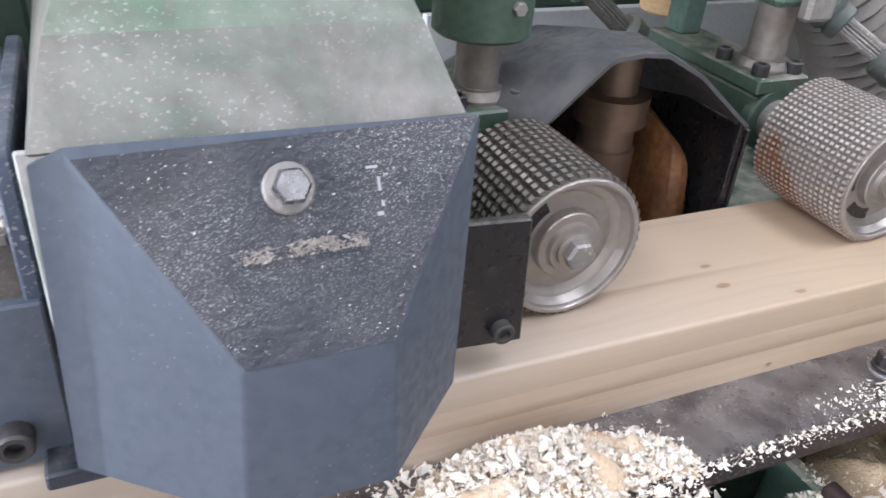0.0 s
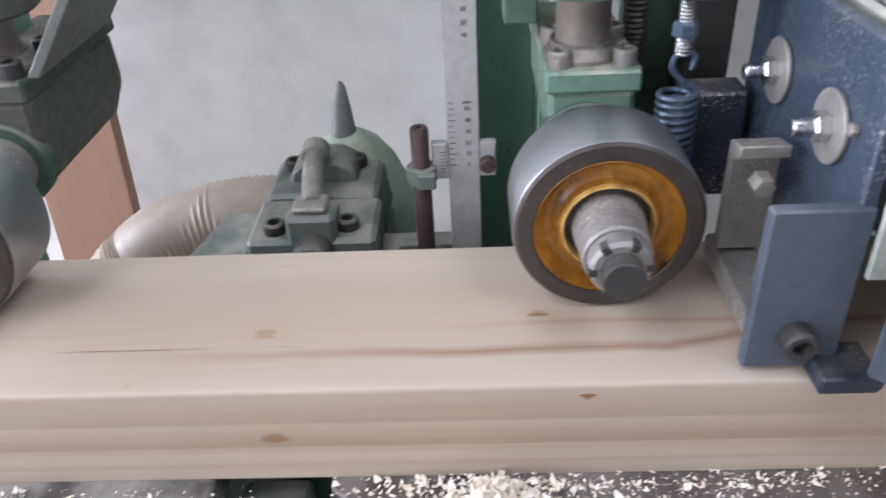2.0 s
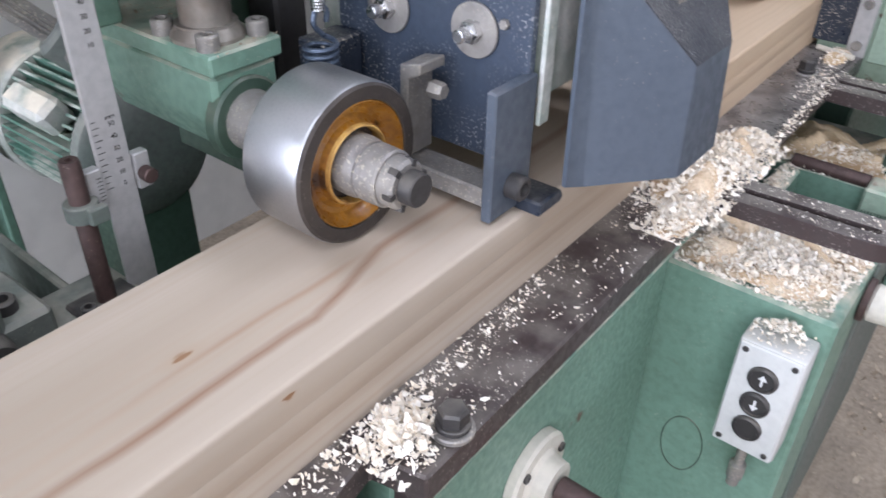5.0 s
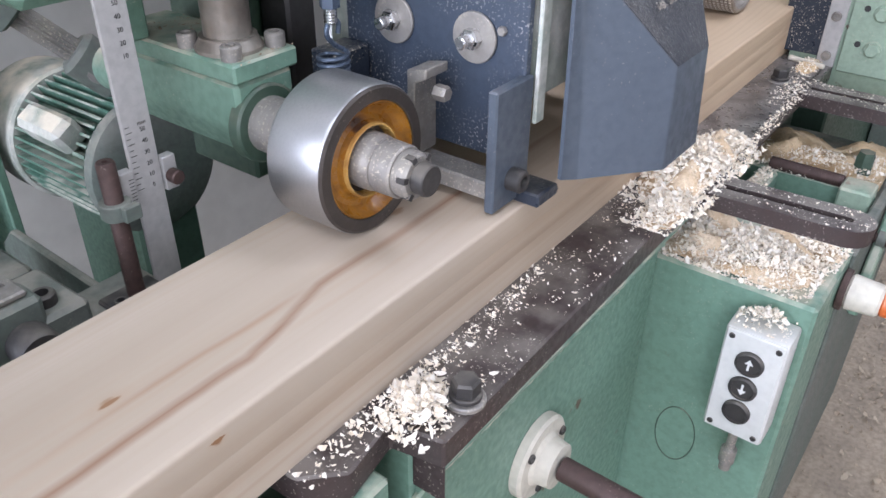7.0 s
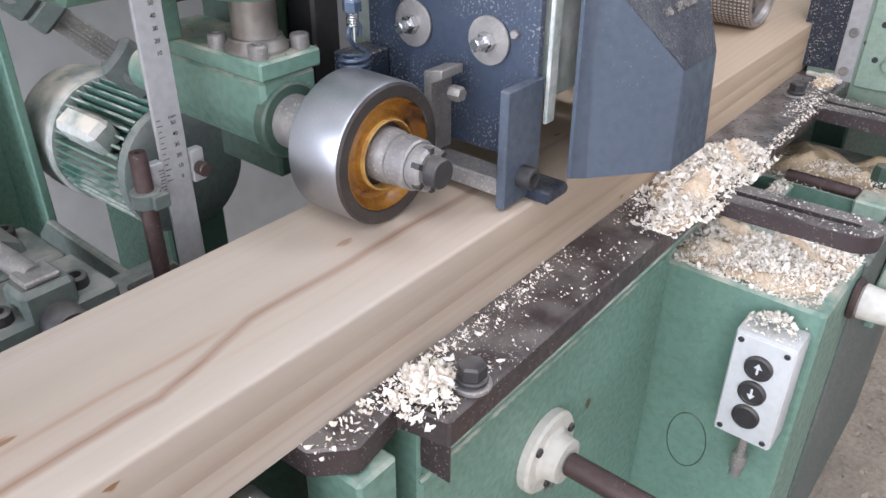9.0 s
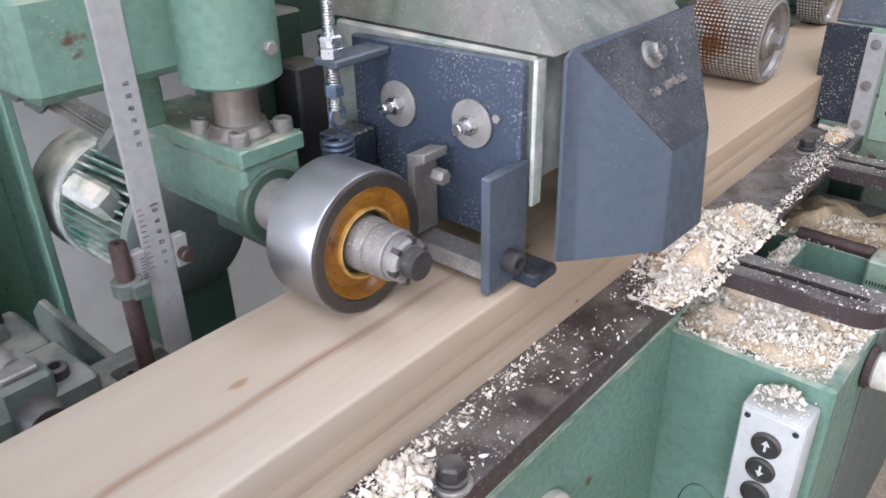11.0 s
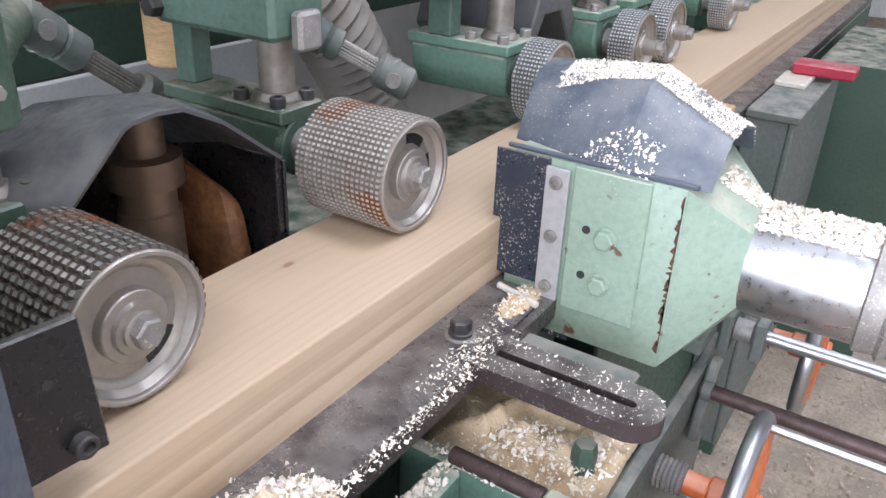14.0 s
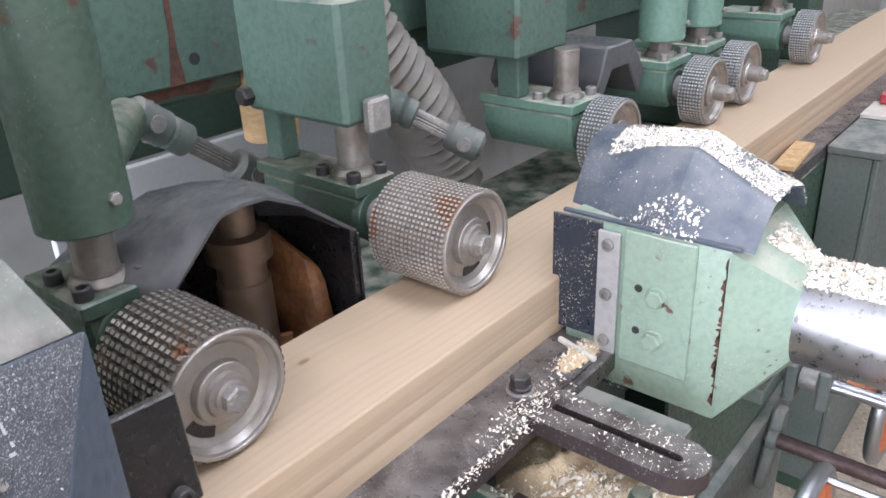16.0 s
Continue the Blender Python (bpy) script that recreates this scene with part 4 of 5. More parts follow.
def side_plate():
    t = thing("pressure_plate", "dark blue steel side plate with two large washers", "plate", (-0.01, 0.45, 0.95))
    part("plate", prism([(0.372, 0.955), (0.372, 1.110), (0.376, 1.1135), (0.562, 1.108), (0.562, 0.985), (0.53, 0.955)], "x", -0.010, -0.001, 0.0015), BLUE_P, t)
    for y in (0.420, 0.504):
        w = part("washer", cyl((-0.0105, y, 1.055), (-0.0135, y, 1.055), 0.021, 30, 0.0006), STEEL_D, t, "large pale washer")
        part("nut", hex_bolt((-0.0136, y, 1.055), (-1, 0, 0), 0.0088, 0.0085), STEEL, w)
        part("bolt", cyl((-0.016, y, 1.055), (-0.033, y, 1.055), 0.0052, 16), STEEL, w)
    part("small_nut", hex_bolt((-0.0105, 0.394, 1.065), (-1, 0, 0), 0.004, 0.004), STEEL_D, t)
    part("tab", box(-0.074, -0.0105, 0.512, 0.540, 1.098, 1.105, 0.0015), BLUE, t)
    part("bracket", box(-0.055, -0.002, 0.368, 0.377, 0.928, 1.033, 0.0015), BLUE, t, "upright blue-grey bracket plate")
    part("bracket_rib", box(-0.0098, -0.0005, 0.3775, 0.40, 1.0, 1.036, 0.001), BLUE, t)
    b = part("shoe_bar", box(-0.05, -0.022, 0.378, 0.478, 0.936, 0.952, 0.002), STEEL_D, t, "dusty grey cross bar")
    part("shoe_tip", prism([(-0.018, 0.937), (0.014, 0.937), (0.018, 0.93), (0.014, 0.925), (-0.018, 0.925)], "y", 0.347, 0.38, 0.0015), BLUE_D, t)
    part("bolt", socket_bolt((-0.029, 0.368, 0.952), (0, -1, 0), 0.010, 0.013), DARK, t, "dark socket bolt")
    part("clip", prism([(0.452, 0.955), (0.46, 0.955), (0.46, 1.03), (0.44, 1.034), (0.44, 1.026), (0.452, 1.02)], "x", -0.05, -0.02, 0.001), STEEL_D, t)
    part("clip_bolt", hex_bolt((-0.036, 0.44, 1.012), (0, -1, 0), 0.007, 0.012), STEEL_D, t)
    return t


side_plate()


def spring_set():
    x, y = -0.067, 0.525
    t = thing("tension_spring", "blue-grey coil spring on a threaded eye bolt", "spring", (x, y, 0.98))
    pts = [(x + 0.0125 * math.cos(a), y + 0.0125 * math.sin(a), 0.975 + 0.060 * a / (2 * math.pi * 11)) for a in np.linspace(0, 2 * math.pi * 11, 176)]
    part("coil", tube(pts, 0.0021, 6), SPRING, t)
    hook = smooth_line([(x + 0.0125, y, 1.035), (x + 0.002, y, 1.042), (x - 0.006, y, 1.052), (x - 0.001, y, 1.063), (x + 0.008, y, 1.059), (x + 0.007, y, 1.05)], 6)
    part("hook", tube(hook, 0.0022, 8), SPRING, t)
    part("rod", lathe((x, y, 1.06), (x, y, 1.155), [(i * 0.0012, 0.0052 + (0.0006 if i % 2 else 0)) for i in range(79)], 12), STEEL, t, "bright threaded rod")
    part("eye", tube([(x + 0.008 * math.cos(a), y, 1.163 + 0.008 * math.sin(a)) for a in np.linspace(0, 6.283, 17)[:-1]], 0.003, 8, closed=True), STEEL_D, t)
    part("nut", hex_bolt((x, y, 1.1055), (0, 0, 1), 0.0105, 0.009), STEEL, t)
    part("nut", hex_bolt((x, y, 1.115), (0, 0, 1), 0.0105, 0.009), STEEL, t)
    part("nut", hex_bolt((x, y, 1.073), (0, 0, 1), 0.0085, 0.01), SPRING, t)
    part("anchor_block", box(-0.06, -0.016, 0.53, 0.56, 0.95, 1.03, 0.002), BLUE_D, t)
    return t


spring_set()


# ---- roller-side bracket and shroud of the left side head ----
def black_bracket():
    t = thing("black_bracket", "black steel bracket plate with a hole and a socket bolt", "bracket", (0.25, 0.37, 0.94))
    part("plate", prism([(0.205, 0.951), (0.2745, 0.946), (0.270, 1.041), (0.212, 1.045)], "y", 0.362, 0.370, 0.0015), BLACK, t)
    part("bolt", socket_bolt((0.2565, 0.362, 0.960), (0, -1, 0), 0.0078, 0.008), DARK, t)
    # Undrilled: a dark disc paints the shade of the hole.
    part("hole", cyl((0.245, 0.3617, 1.008), (0.245, 0.366, 1.008), 0.0035, 12, 0), INK, t)
    part("arm", box(0.205, 0.222, 0.371, 0.55, 0.95, 0.99, 0.002), BLACK, t)
    return t


black_bracket()


def left_head():
    t = thing("side_head_shroud", "grey curved dust shroud over a spinning side cutter", "shroud", (0.48, 0.62, 0.85))
    front = [(0.362, 0.93), (0.364, 1.012), (0.372, 1.035), (0.419, 1.0785), (0.427, 1.082), (0.452, 1.084), (0.478, 1.0815), (0.52, 1.060), (0.574, 1.018), (0.588, 1.008)]
    mid = [(0.305, 0.93), (0.31, 0.985), (0.325, 1.03), (0.365, 1.052), (0.405, 1.065), (0.455, 1.078), (0.508, 1.073), (0.552, 1.051), (0.58, 1.022), (0.591, 1.006)]
    n = len(front)
    verts = [(x, 0.514 + (0.014 if i < 2 else 0), z) for i, (x, z) in enumerate(front)] + [(x, 0.60, z) for x, z in mid] + [(x, 0.695, z - 0.022) for x, z in mid]
    part("shroud_shell", hull(verts, [(i, i + 1, n + i + 1, n + i) for i in range(n - 1)] + [(n + i, n + i + 1, 2 * n + i + 1, 2 * n + i) for i in range(n - 1)], 0.0035), GREY, t, sharp=50)
    part("back_plate", box(0.33, 0.587, 0.688, 0.693, 0.80, 1.012, 0.001), BLACK, t)
    part("front_plate", prism([(0.580, 0.87), (0.587, 0.87), (0.587, 1.004), (0.580, 1.010)], "y", 0.516, 0.521, 0.001), BLACK, t)
    part("side_plate", box(0.5885, 0.592, 0.514, 0.695, 0.80, 1.003, 0.001), BLACK, t)
    part("floor_plate", box(0.34, 0.60, 0.532, 0.70, 0.79, 0.80, 0.001), DARK, t)
    part("resin_lump", hull([(0.553, 0.54, 0.80), (0.584, 0.54, 0.80), (0.584, 0.68, 0.80), (0.55, 0.68, 0.80), (0.556, 0.575, 0.975), (0.58, 0.56, 0.945), (0.58, 0.66, 0.985), (0.553, 0.66, 1.0)], [(0, 1, 2, 3), (4, 5, 6, 7), (0, 1, 5, 4), (1, 2, 6, 5), (2, 3, 7, 6), (3, 0, 4, 7)], 0, 0.012, seg=2), AMBERHEAD, t, "orange-brown resin and chips caked inside")
    return t


left_head()


def cutter():
    c = (0.497, 0.605, 0.80)
    t = thing("cutter_spindle", "upright steel cutter spindle stained with brown resin", "cutter", c)
    part("spindle", lathe(c, (c[0], c[1], 1.06), [(0, 0.03), (0.16, 0.03), (0.162, 0.027), (0.185, 0.027), (0.187, 0.036), (0.215, 0.036), (0.217, 0.022), (0.262, 0.022)], 36), SPINDLE, t)
    for a in range(4):
        q = radians(90 * a + 20)
        part("knife", box(c[0] + 0.036 * math.cos(q) - 0.008, c[0] + 0.036 * math.cos(q) + 0.008, c[1] + 0.036 * math.sin(q) - 0.004, c[1] + 0.036 * math.sin(q) + 0.004, 0.815, 0.88, 0.001, turn=(0, 0, math.degrees(q))), AMBERHEAD, t)
    return t


CUTTER = cutter()


# ---- right side head ----
def right_head():
    global COVER_OB, OUTLET_OB
    t = thing("side_head_hood", "pale green cast hood of the front side cutter head", "hood", (0.84, 0.26, 0.80))
    X0, X1, Y0 = 0.763, 0.925, 0.158
    part("hood_box", box(X0, X1, Y0, 0.345, 0.806, 1.008, 0.004, seg=2), GREEN_W, t)
    part("front_plate", box(X0 - 0.005, X0 - 0.0005, 0.192, 0.272, 0.845, 1.006, 0.0015), GREEN_W, t)
    part("chip_guard", box(X0 - 0.003, X0 + 0.001, 0.30, 0.362, 0.862, 1.006, 0.0008), BLUE_D, t, "dark chip-speckled guard sheet")
    part("guard_foot", box(X0 + 0.002, X0 + 0.005, 0.262, 0.30, 0.80, 0.862, 0.0008), BLUE_D, t)
    s = part("clamp_strip", box(X0 - 0.0075, X0 - 0.0035, 0.276, 0.302, 0.850, 1.0, 0.001), RULE, t, "bright aluminium clamp strip")
    for z in (0.985, 0.925, 0.866):
        part("screw", socket_bolt((X0 - 0.0075, 0.289, z), (-1, 0, 0), 0.007, 0.005), STEEL_D, s)
    for z in (0.938, 0.886):
        b = part("bolt", hex_bolt((X0 - 0.0075, 0.230, z), (-1, 0, 0), 0.0105, 0.008), GREEN_W, t)
        part("washer", cyl((X0 - 0.005, 0.230, z), (X0 - 0.0078, 0.230, z), 0.0125, 20), GREEN_W, b)
        # Dark disc on the plate, standing in for a shaded opening.
        part("slot", cyl((X0 - 0.004, 0.252, z + 0.004), (X0 - 0.0058, 0.252, z + 0.004), 0.0045, 14, 0), INK, t)
    rng = np.random.default_rng(5)
    for k in np.arange(0.2, 9.9, 0.36):
        z, w, ln = 0.828 + 0.0172 * k, rng.uniform(0.001, 0.0065), rng.uniform(0.002, 0.0085)
        part("rust_chip", prism([(Y0 + 0.003, z - ln), (Y0 + 0.003 + w, z - ln * 0.4), (Y0 + 0.003 + w * 0.7, z + ln * 0.6), (Y0 + 0.003, z + ln)], "x", X0 - 0.0005, X0 + 0.001, 0), RUST, t)
    # tapering outlet to the pipe
    n = 24
    rect, ring = [], []
    for i in range(n):
        a = 2 * math.pi * i / n + math.pi / 4
        c, q = math.cos(a), math.sin(a)
        k = max(abs(c), abs(q))
        rect.append((0.844 + 0.0805 * c / k, Y0 + 0.001, 0.907 + 0.0985 * q / k))
        ring.append((0.862 + 0.0575 * c, 0.104, 0.914 + 0.0575 * q))
    OUTLET_OB = part("outlet", hull(rect + ring, [(i, (i + 1) % n, n + (i + 1) % n, n + i) for i in range(n)], 0.002), GREEN_W, t, sharp=40)
    # cover
    prof = [(X0 - 0.004, 1.008), (X0 + 0.012, 1.034), (X0 + 0.045, 1.074), (X0 + 0.095, 1.083), (X0 + 0.14, 1.06), (X1 + 0.004, 1.008)]
    m = len(prof)
    v = [(x + 0.036 * (X1 + 0.01 - x) / 0.16, 0.360, z - 0.003) for x, z in prof] + [(x, 0.225, z + (0.012 if 0 < i < m - 1 else 0.001)) for i, (x, z) in enumerate(prof)] + [(x * 0.94 + 0.055, 0.140, 1.0 + (z - 1.008) * 0.55 + 0.008) for x, z in prof]
    f = [(i, i + 1, m + i + 1, m + i) for i in range(m - 1)] + [(m + i, m + i + 1, 2 * m + i + 1, 2 * m + i) for i in range(m - 1)]
    COVER_OB = part("cover", hull(v, f, 0.003, 0.001), COVER, t, "blue-grey sheet cover heaped with sawdust")
    t.location += Vector((-0.004, 0.008, -0.002))
    part("cover_lip", box(X0 - 0.006, X0 - 0.0005, 0.158, 0.358, 1.0065, 1.011, 0.001), BLUE, t)
    return t


right_head()


def side_pipe():
    global PIPE_OB
    t = thing("extraction_pipe", "bare galvanised extraction pipe with a clamp ring", "pipe", (0.862, -0.2, 0.86))
    PIPE_OB = part("pipe", lathe((0.862, 0.108, 0.914), (0.862, -1.6, 0.914), [(0, 0.0570), (0.004, 0.0580), (0.112, 0.0580), (0.114, 0.0605), (0.118, 0.0580), (1.7, 0.0580)], 48), GALV, t)
    part("clamp_ring", lathe((0.862, -0.004, 0.914), (0.862, -0.05, 0.914), [(0, 0.0595), (0.002, 0.0635), (0.02, 0.062), (0.024, 0.0675), (0.03, 0.062), (0.044, 0.0635), (0.046, 0.0595)], 48), STEEL_D, t, "dusty clamp ring")
    t.location += Vector((-0.004, 0.008, -0.002))
    part("latch", box(0.80, 0.815, -0.04, -0.012, 0.935, 0.965, 0.003, turn=(0, -40, 0)), STEEL_D, t)
    return t


side_pipe()


def adjusters():
    def rod(x, z, y0, y1, r, m, label):
        t = thing("adjusting_rod", label, "rod", (x, (y0 + y1) / 2, z - r), "adjusting rods")
        part("shaft", cyl((x, y0, z), (x, y1, z), r, 18), m, t)
        part("collar", cyl((x, y0 - 0.004, z), (x, y0 - 0.016, z), r * 1.45, 20), GREEN_M, t)
        part("end", cyl((x, y1, z), (x, y1 - 0.006, z), r * 0.7, 14), STEEL, t)
    rod(0.578, 0.685, 0.142, -0.5, 0.0105, BROWN, "brown steel adjusting rod dusted with chips")
    rod(0.885, 0.715, 0.142, -0.5, 0.0095, BROWN, "dull brown steel adjusting rod")
    rod(0.945, 0.775, 0.15, -0.6, 0.0085, STEEL_R, "bright steel adjusting rod in a green clamp")
    rod(0.60, 0.735, 0.142, 0.03, 0.0085, STEEL_D, "short dusty steel adjusting rod")
    t = thing("rod_clamp", "green split clamp round the bright rod", "clamp", (0.945, 0.14, 0.75))
    part("clamp_body", box(0.925, 0.965, 0.128, 0.142, 0.745, 0.80, 0.003), GREEN_M, t)
    part("clamp_body", box(0.925, 0.965, 0.09, 0.104, 0.745, 0.80, 0.003), GREEN_M, t)
    part("sleeve", cyl((0.945, 0.127, 0.775), (0.945, 0.105, 0.775), 0.014, 20), STEEL_D, t)
    part("arm", box(0.86, 0.93, 0.145, 0.17, 0.772, 0.792, 0.002), GREEN_M, t)

    def handwheel(x, y, z, r, label):
        t = thing("handwheel", label, "handwheel", (x, y, z - r), "handwheels")
        w = tube([(x + r * math.cos(a), y, z + r * math.sin(a)) for a in np.linspace(0, 2 * math.pi, 41)[:-1]], 0.0095, 12, closed=True)
        part("rim", w, STEEL_R, t, "dull chromed rim")
        part("disc", lathe((x, y - 0.014, z), (x, y + 0.006, z), [(0.0, 0.02), (0.002, r * 0.75), (0.008, r - 0.006), (0.012, r - 0.006), (0.006, r * 0.7), (0.006, 0.02)], 40), ORANGE, t, "orange painted dished disc")
        part("hub", cyl((x, y + 0.03, z), (x, y - 0.02, z), 0.017, 24, 0.002), ORANGE, t)
        part("sleeve", cyl((x, y + 0.055, z), (x, y + 0.03, z), 0.0135, 20), ORANGE, t)
        part("screw", lathe((x, 0.142, z), (x, y + 0.05, z), [(i * 0.0025, 0.017 + (0.0015 if i % 2 else -0.001)) for i in range(int((0.142 - y - 0.05) / 0.0025))], 18), STEEL_D, t, "threaded screw with chips in the thread")
        part("handle", cyl((x + r * 0.3, y - 0.005, z + r * 0.92), (x + r * 0.3, y - 0.13, z + r * 0.92), 0.0045, 12), STEEL_R, t, "bright spinner handle")
        return t
    handwheel(0.738, 0.055, 0.698, 0.090, "chrome-rimmed orange handwheel on a threaded screw")
    handwheel(1.10, 0.045, 0.69, 0.088, "chrome-rimmed orange handwheel beyond the pipe")
    t = thing("adjusting_rod", "cream sleeve and orange knob on a short rod", "rod", (0.40, 0.1, 0.67), "adjusting rods")
    x, z = 0.384, 0.705
    part("collar", cyl((x, 0.145, z), (x, 0.137, z), 0.026, 24), BROWN, t)
    part("sleeve", cyl((x, 0.137, z), (x, 0.098, z), 0.0225, 24, 0.003, r2=0.020), CREAM, t, "cream plastic sleeve")
    part("knob", cyl((x, 0.098, z), (x, 0.03, z), 0.0170, 24, 0.002), ORANGE, t, "worn orange knob")


adjusters()


def control_box():
    t = thing("push_button_station", "light grey three-button station on the green bay", "control box", (0.22, 0.19, 0.58))
    part("housing", box(0.2, 0.2455, 0.155, 0.223, 0.582, 0.728, 0.004, seg=2), BOXW, t)
    part("lid", box(0.1975, 0.202, 0.157, 0.221, 0.584, 0.726, 0.0015), BOXW, t)
    for i, z in enumerate((0.690, 0.655, 0.620)):
        b = part("push_button", lathe((0.1975, 0.189, z), (0.19, 0.189, z), [(0, 0.0158), (0.0035, 0.0155), (0.005, 0.0135), (0.005, 0.0125), (0.003, 0.012), (0.003, 0.0001)], 28), DARK, t, "round black push button")
        if i < 2:
            d = 1 if i == 0 else -1
            part("arrow", prism([(0.1878, z - d * 0.007), (0.1902, z - d * 0.007), (0.1902, z + d * 0.001), (0.1935, z + d * 0.001), (0.189, z + d * 0.0075), (0.1845, z + d * 0.001), (0.1878, z + d * 0.001)], "x", 0.1935, 0.1943, 0), WHITE, b, "white arrow")
    for y, z in ((0.164, 0.718), (0.214, 0.718), (0.164, 0.592), (0.214, 0.592)):
        part("screw", socket_bolt((0.1976, y, z), (-1, 0, 0), 0.0034, 0.0018), DARK, t)
    part("cable_gland", lathe((0.222, 0.189, 0.582), (0.222, 0.189, 0.50), [(0, 0.006), (0.04, 0.0055), (0.042, 0.0095), (0.062, 0.0095), (0.064, 0.007), (0.075, 0.007)], 16), STEEL_D, t)
    return t


control_box()


def flange_shaft():
    x, z = -0.025, 0.655
    t = thing("flange_shaft", "cream flange bearing with a dark shaft and orange grip", "shaft", (x, 0.3, z - 0.05))
    f = part("flange", lathe((x, 0.3245, z), (x, 0.29, z), [(0, 0.046), (0.009, 0.046), (0.012, 0.043), (0.012, 0.03), (0.016, 0.026), (0.03, 0.024)], 40), CREAM, t)
    for a in (20, 140, 260):
        part("screw", socket_bolt((x + 0.036 * math.cos(radians(a)), 0.3124, z + 0.036 * math.sin(radians(a))), (0, -1, 0), 0.005, 0.003), DARK, f)
    part("shaft", cyl((x, 0.292, z), (x, 0.16, z - 0.002), 0.0125, 20), BROWN, t)
    part("grip", cyl((x, 0.185, z - 0.002), (x, 0.08, z - 0.002), 0.0145, 20, 0.003), ORANGE, t)
    return t


flange_shaft()


# ---- behind the timber: setting rule, stop rod, lower head ----
def text_mesh(name, body, size, m, material, parent, label=""):
    cu = bpy.data.curves.new(name, "FONT")
    cu.body, cu.size, cu.align_x, cu.align_y, cu.extrude = body, size, "CENTER", "CENTER", 0.0001
    ob = bpy.data.objects.new(name, cu)
    scene.collection.objects.link(ob)
    bpy.context.view_layer.update()
    me = bpy.data.meshes.new_from_object(ob.evaluated_get(bpy.context.evaluated_depsgraph_get()))
    bpy.data.objects.remove(ob)
    me.materials.clear()
    me.materials.append(material)
    o = new(name, me)
    o.parent = parent
    o.matrix_local = Matrix.Translation(-origin_of(parent)) @ m
    if label:
        o["label"] = label


def setting_rule():
    x0, x1, y = -0.2265, -0.2005, 0.598
    t = thing("setting_rule", "upright dusty aluminium rule with millimetre scale", "rule", ((x0 + x1) / 2, y, 0.84))
    part("blade", box(x0, x1, y, y + 0.004, 0.84, 1.42, 0.0008), RULE, t)
    for k, txt in enumerate(("0", "10", "20", "30", "40", "50", "mm")):
        z = 0.9475 + 0.0098 * k if k < 6 else 0.9475 + 0.0098 * 5 + 0.0055
        text_mesh("numeral", txt, 0.0052, pose(x0 + 0.017, y - 0.0003, z, 90, 0, 0), INK, t)
        if k < 6:
            part("tick", box(x0 + 0.002, x0 + 0.0075, y - 0.0004, y, z - 0.0002, z + 0.0002, 0), INK, t)
            part("tick", box(x0 + 0.002, x0 + 0.0055, y - 0.0004, y, z + 0.0047, z + 0.0051, 0), INK, t)
    for k, txt in enumerate(("10", "20", "30", "40", "50", "60")):
        text_mesh("numeral", txt, 0.0052, pose(x0 + 0.016, y - 0.0003, 1.055 + 0.0098 * k, 90, 0, 0), INK, t)
    part("slider_left", box(x0 - 0.013, x0 - 0.0005, y - 0.003, y + 0.006, 0.936, 0.968, 0.0008), RULE, t)
    part("slider_right", box(x1 + 0.0005, x1 + 0.013, y - 0.003, y + 0.006, 0.938, 0.968, 0.0008), RULE, t)
    for k in range(7):
        part("tick", box(x0 - 0.006, x0 - 0.0015, y - 0.0034, y - 0.003, 0.9425 + 0.003 * k, 0.9429 + 0.003 * k, 0), INK, t)
    part("knob", cyl((x1 + 0.006, y - 0.0035, 0.9515), (x1 + 0.006, y - 0.014, 0.9515), 0.0062, 16), BROWN, t, "brown clamp knob")
    return t


setting_rule()


def stop_rod():
    x, y = -0.2485, 0.594
    t = thing("stop_rod", "rusty stop rod with a grey-green clamp collar", "rod", (x, y, 0.85))
    part("base", box(-0.275, -0.225, 0.577, 0.612, 0.846, 0.862, 0.002), DARK, t)
    part("rod", lathe((x, y, 0.855), (x, y, 0.984), [(0, 0.0075), (0.127, 0.0075), (0.129, 0.0065), (0.129, 0.0025), (0.12, 0.002)], 18), BROWN, t)
    part("collar", lathe((x, y, 0.936), (x, y, 0.95), [(0, 0.0115), (0.001, 0.0125), (0.013, 0.0125), (0.014, 0.0115)], 20), GREEN_M, t)
    part("collar_ear", box(x - 0.003, x + 0.012, y - 0.017, y - 0.010, 0.936, 0.949, 0.001), GREEN_M, t)
    part("screw", socket_bolt((-0.268, 0.585, 0.862), (0, 0, 1), 0.006, 0.008), DARK, t)
    return t


stop_rod()


def lower_head():
    t = thing("bearing_head", "dusty grey-green bearing casting with socket bolts", "casting", (-0.35, 0.66, 0.80))
    part("lower_block", box(-0.405, -0.292, 0.585, 0.66, 0.835, 0.886, 0.004), GREEN_M, t)
    part("upper_block", prism([(-0.412, 0.84), (-0.29, 0.84), (-0.297, 0.888), (-0.40, 0.89)], "y", 0.66, 0.735, 0.004), GREEN_M, t)
    part("saddle", prism([(-0.385, 0.875), (-0.315, 0.875), (-0.32, 0.9), (-0.335, 0.909), (-0.368, 0.909), (-0.38, 0.9)], "y", 0.685, 0.73, 0.003), GREEN_M, t)
    for x, y, z in ((-0.382, 0.714, 0.890), (-0.321, 0.720, 0.889), (-0.381, 0.602, 0.886), (-0.317, 0.606, 0.886)):
        part("bolt", socket_bolt((x, y, z - 0.003), (0, 0, 1), 0.0098, 0.013), DARK, t)
    part("bolt", socket_bolt((-0.43, 0.66, 0.842), (0, 0, 1), 0.009, 0.012), DARK, t)
    part("clevis", box(-0.368, -0.325, 0.585, 0.620, 0.864, 0.908, 0.004), GREEN_M, t)
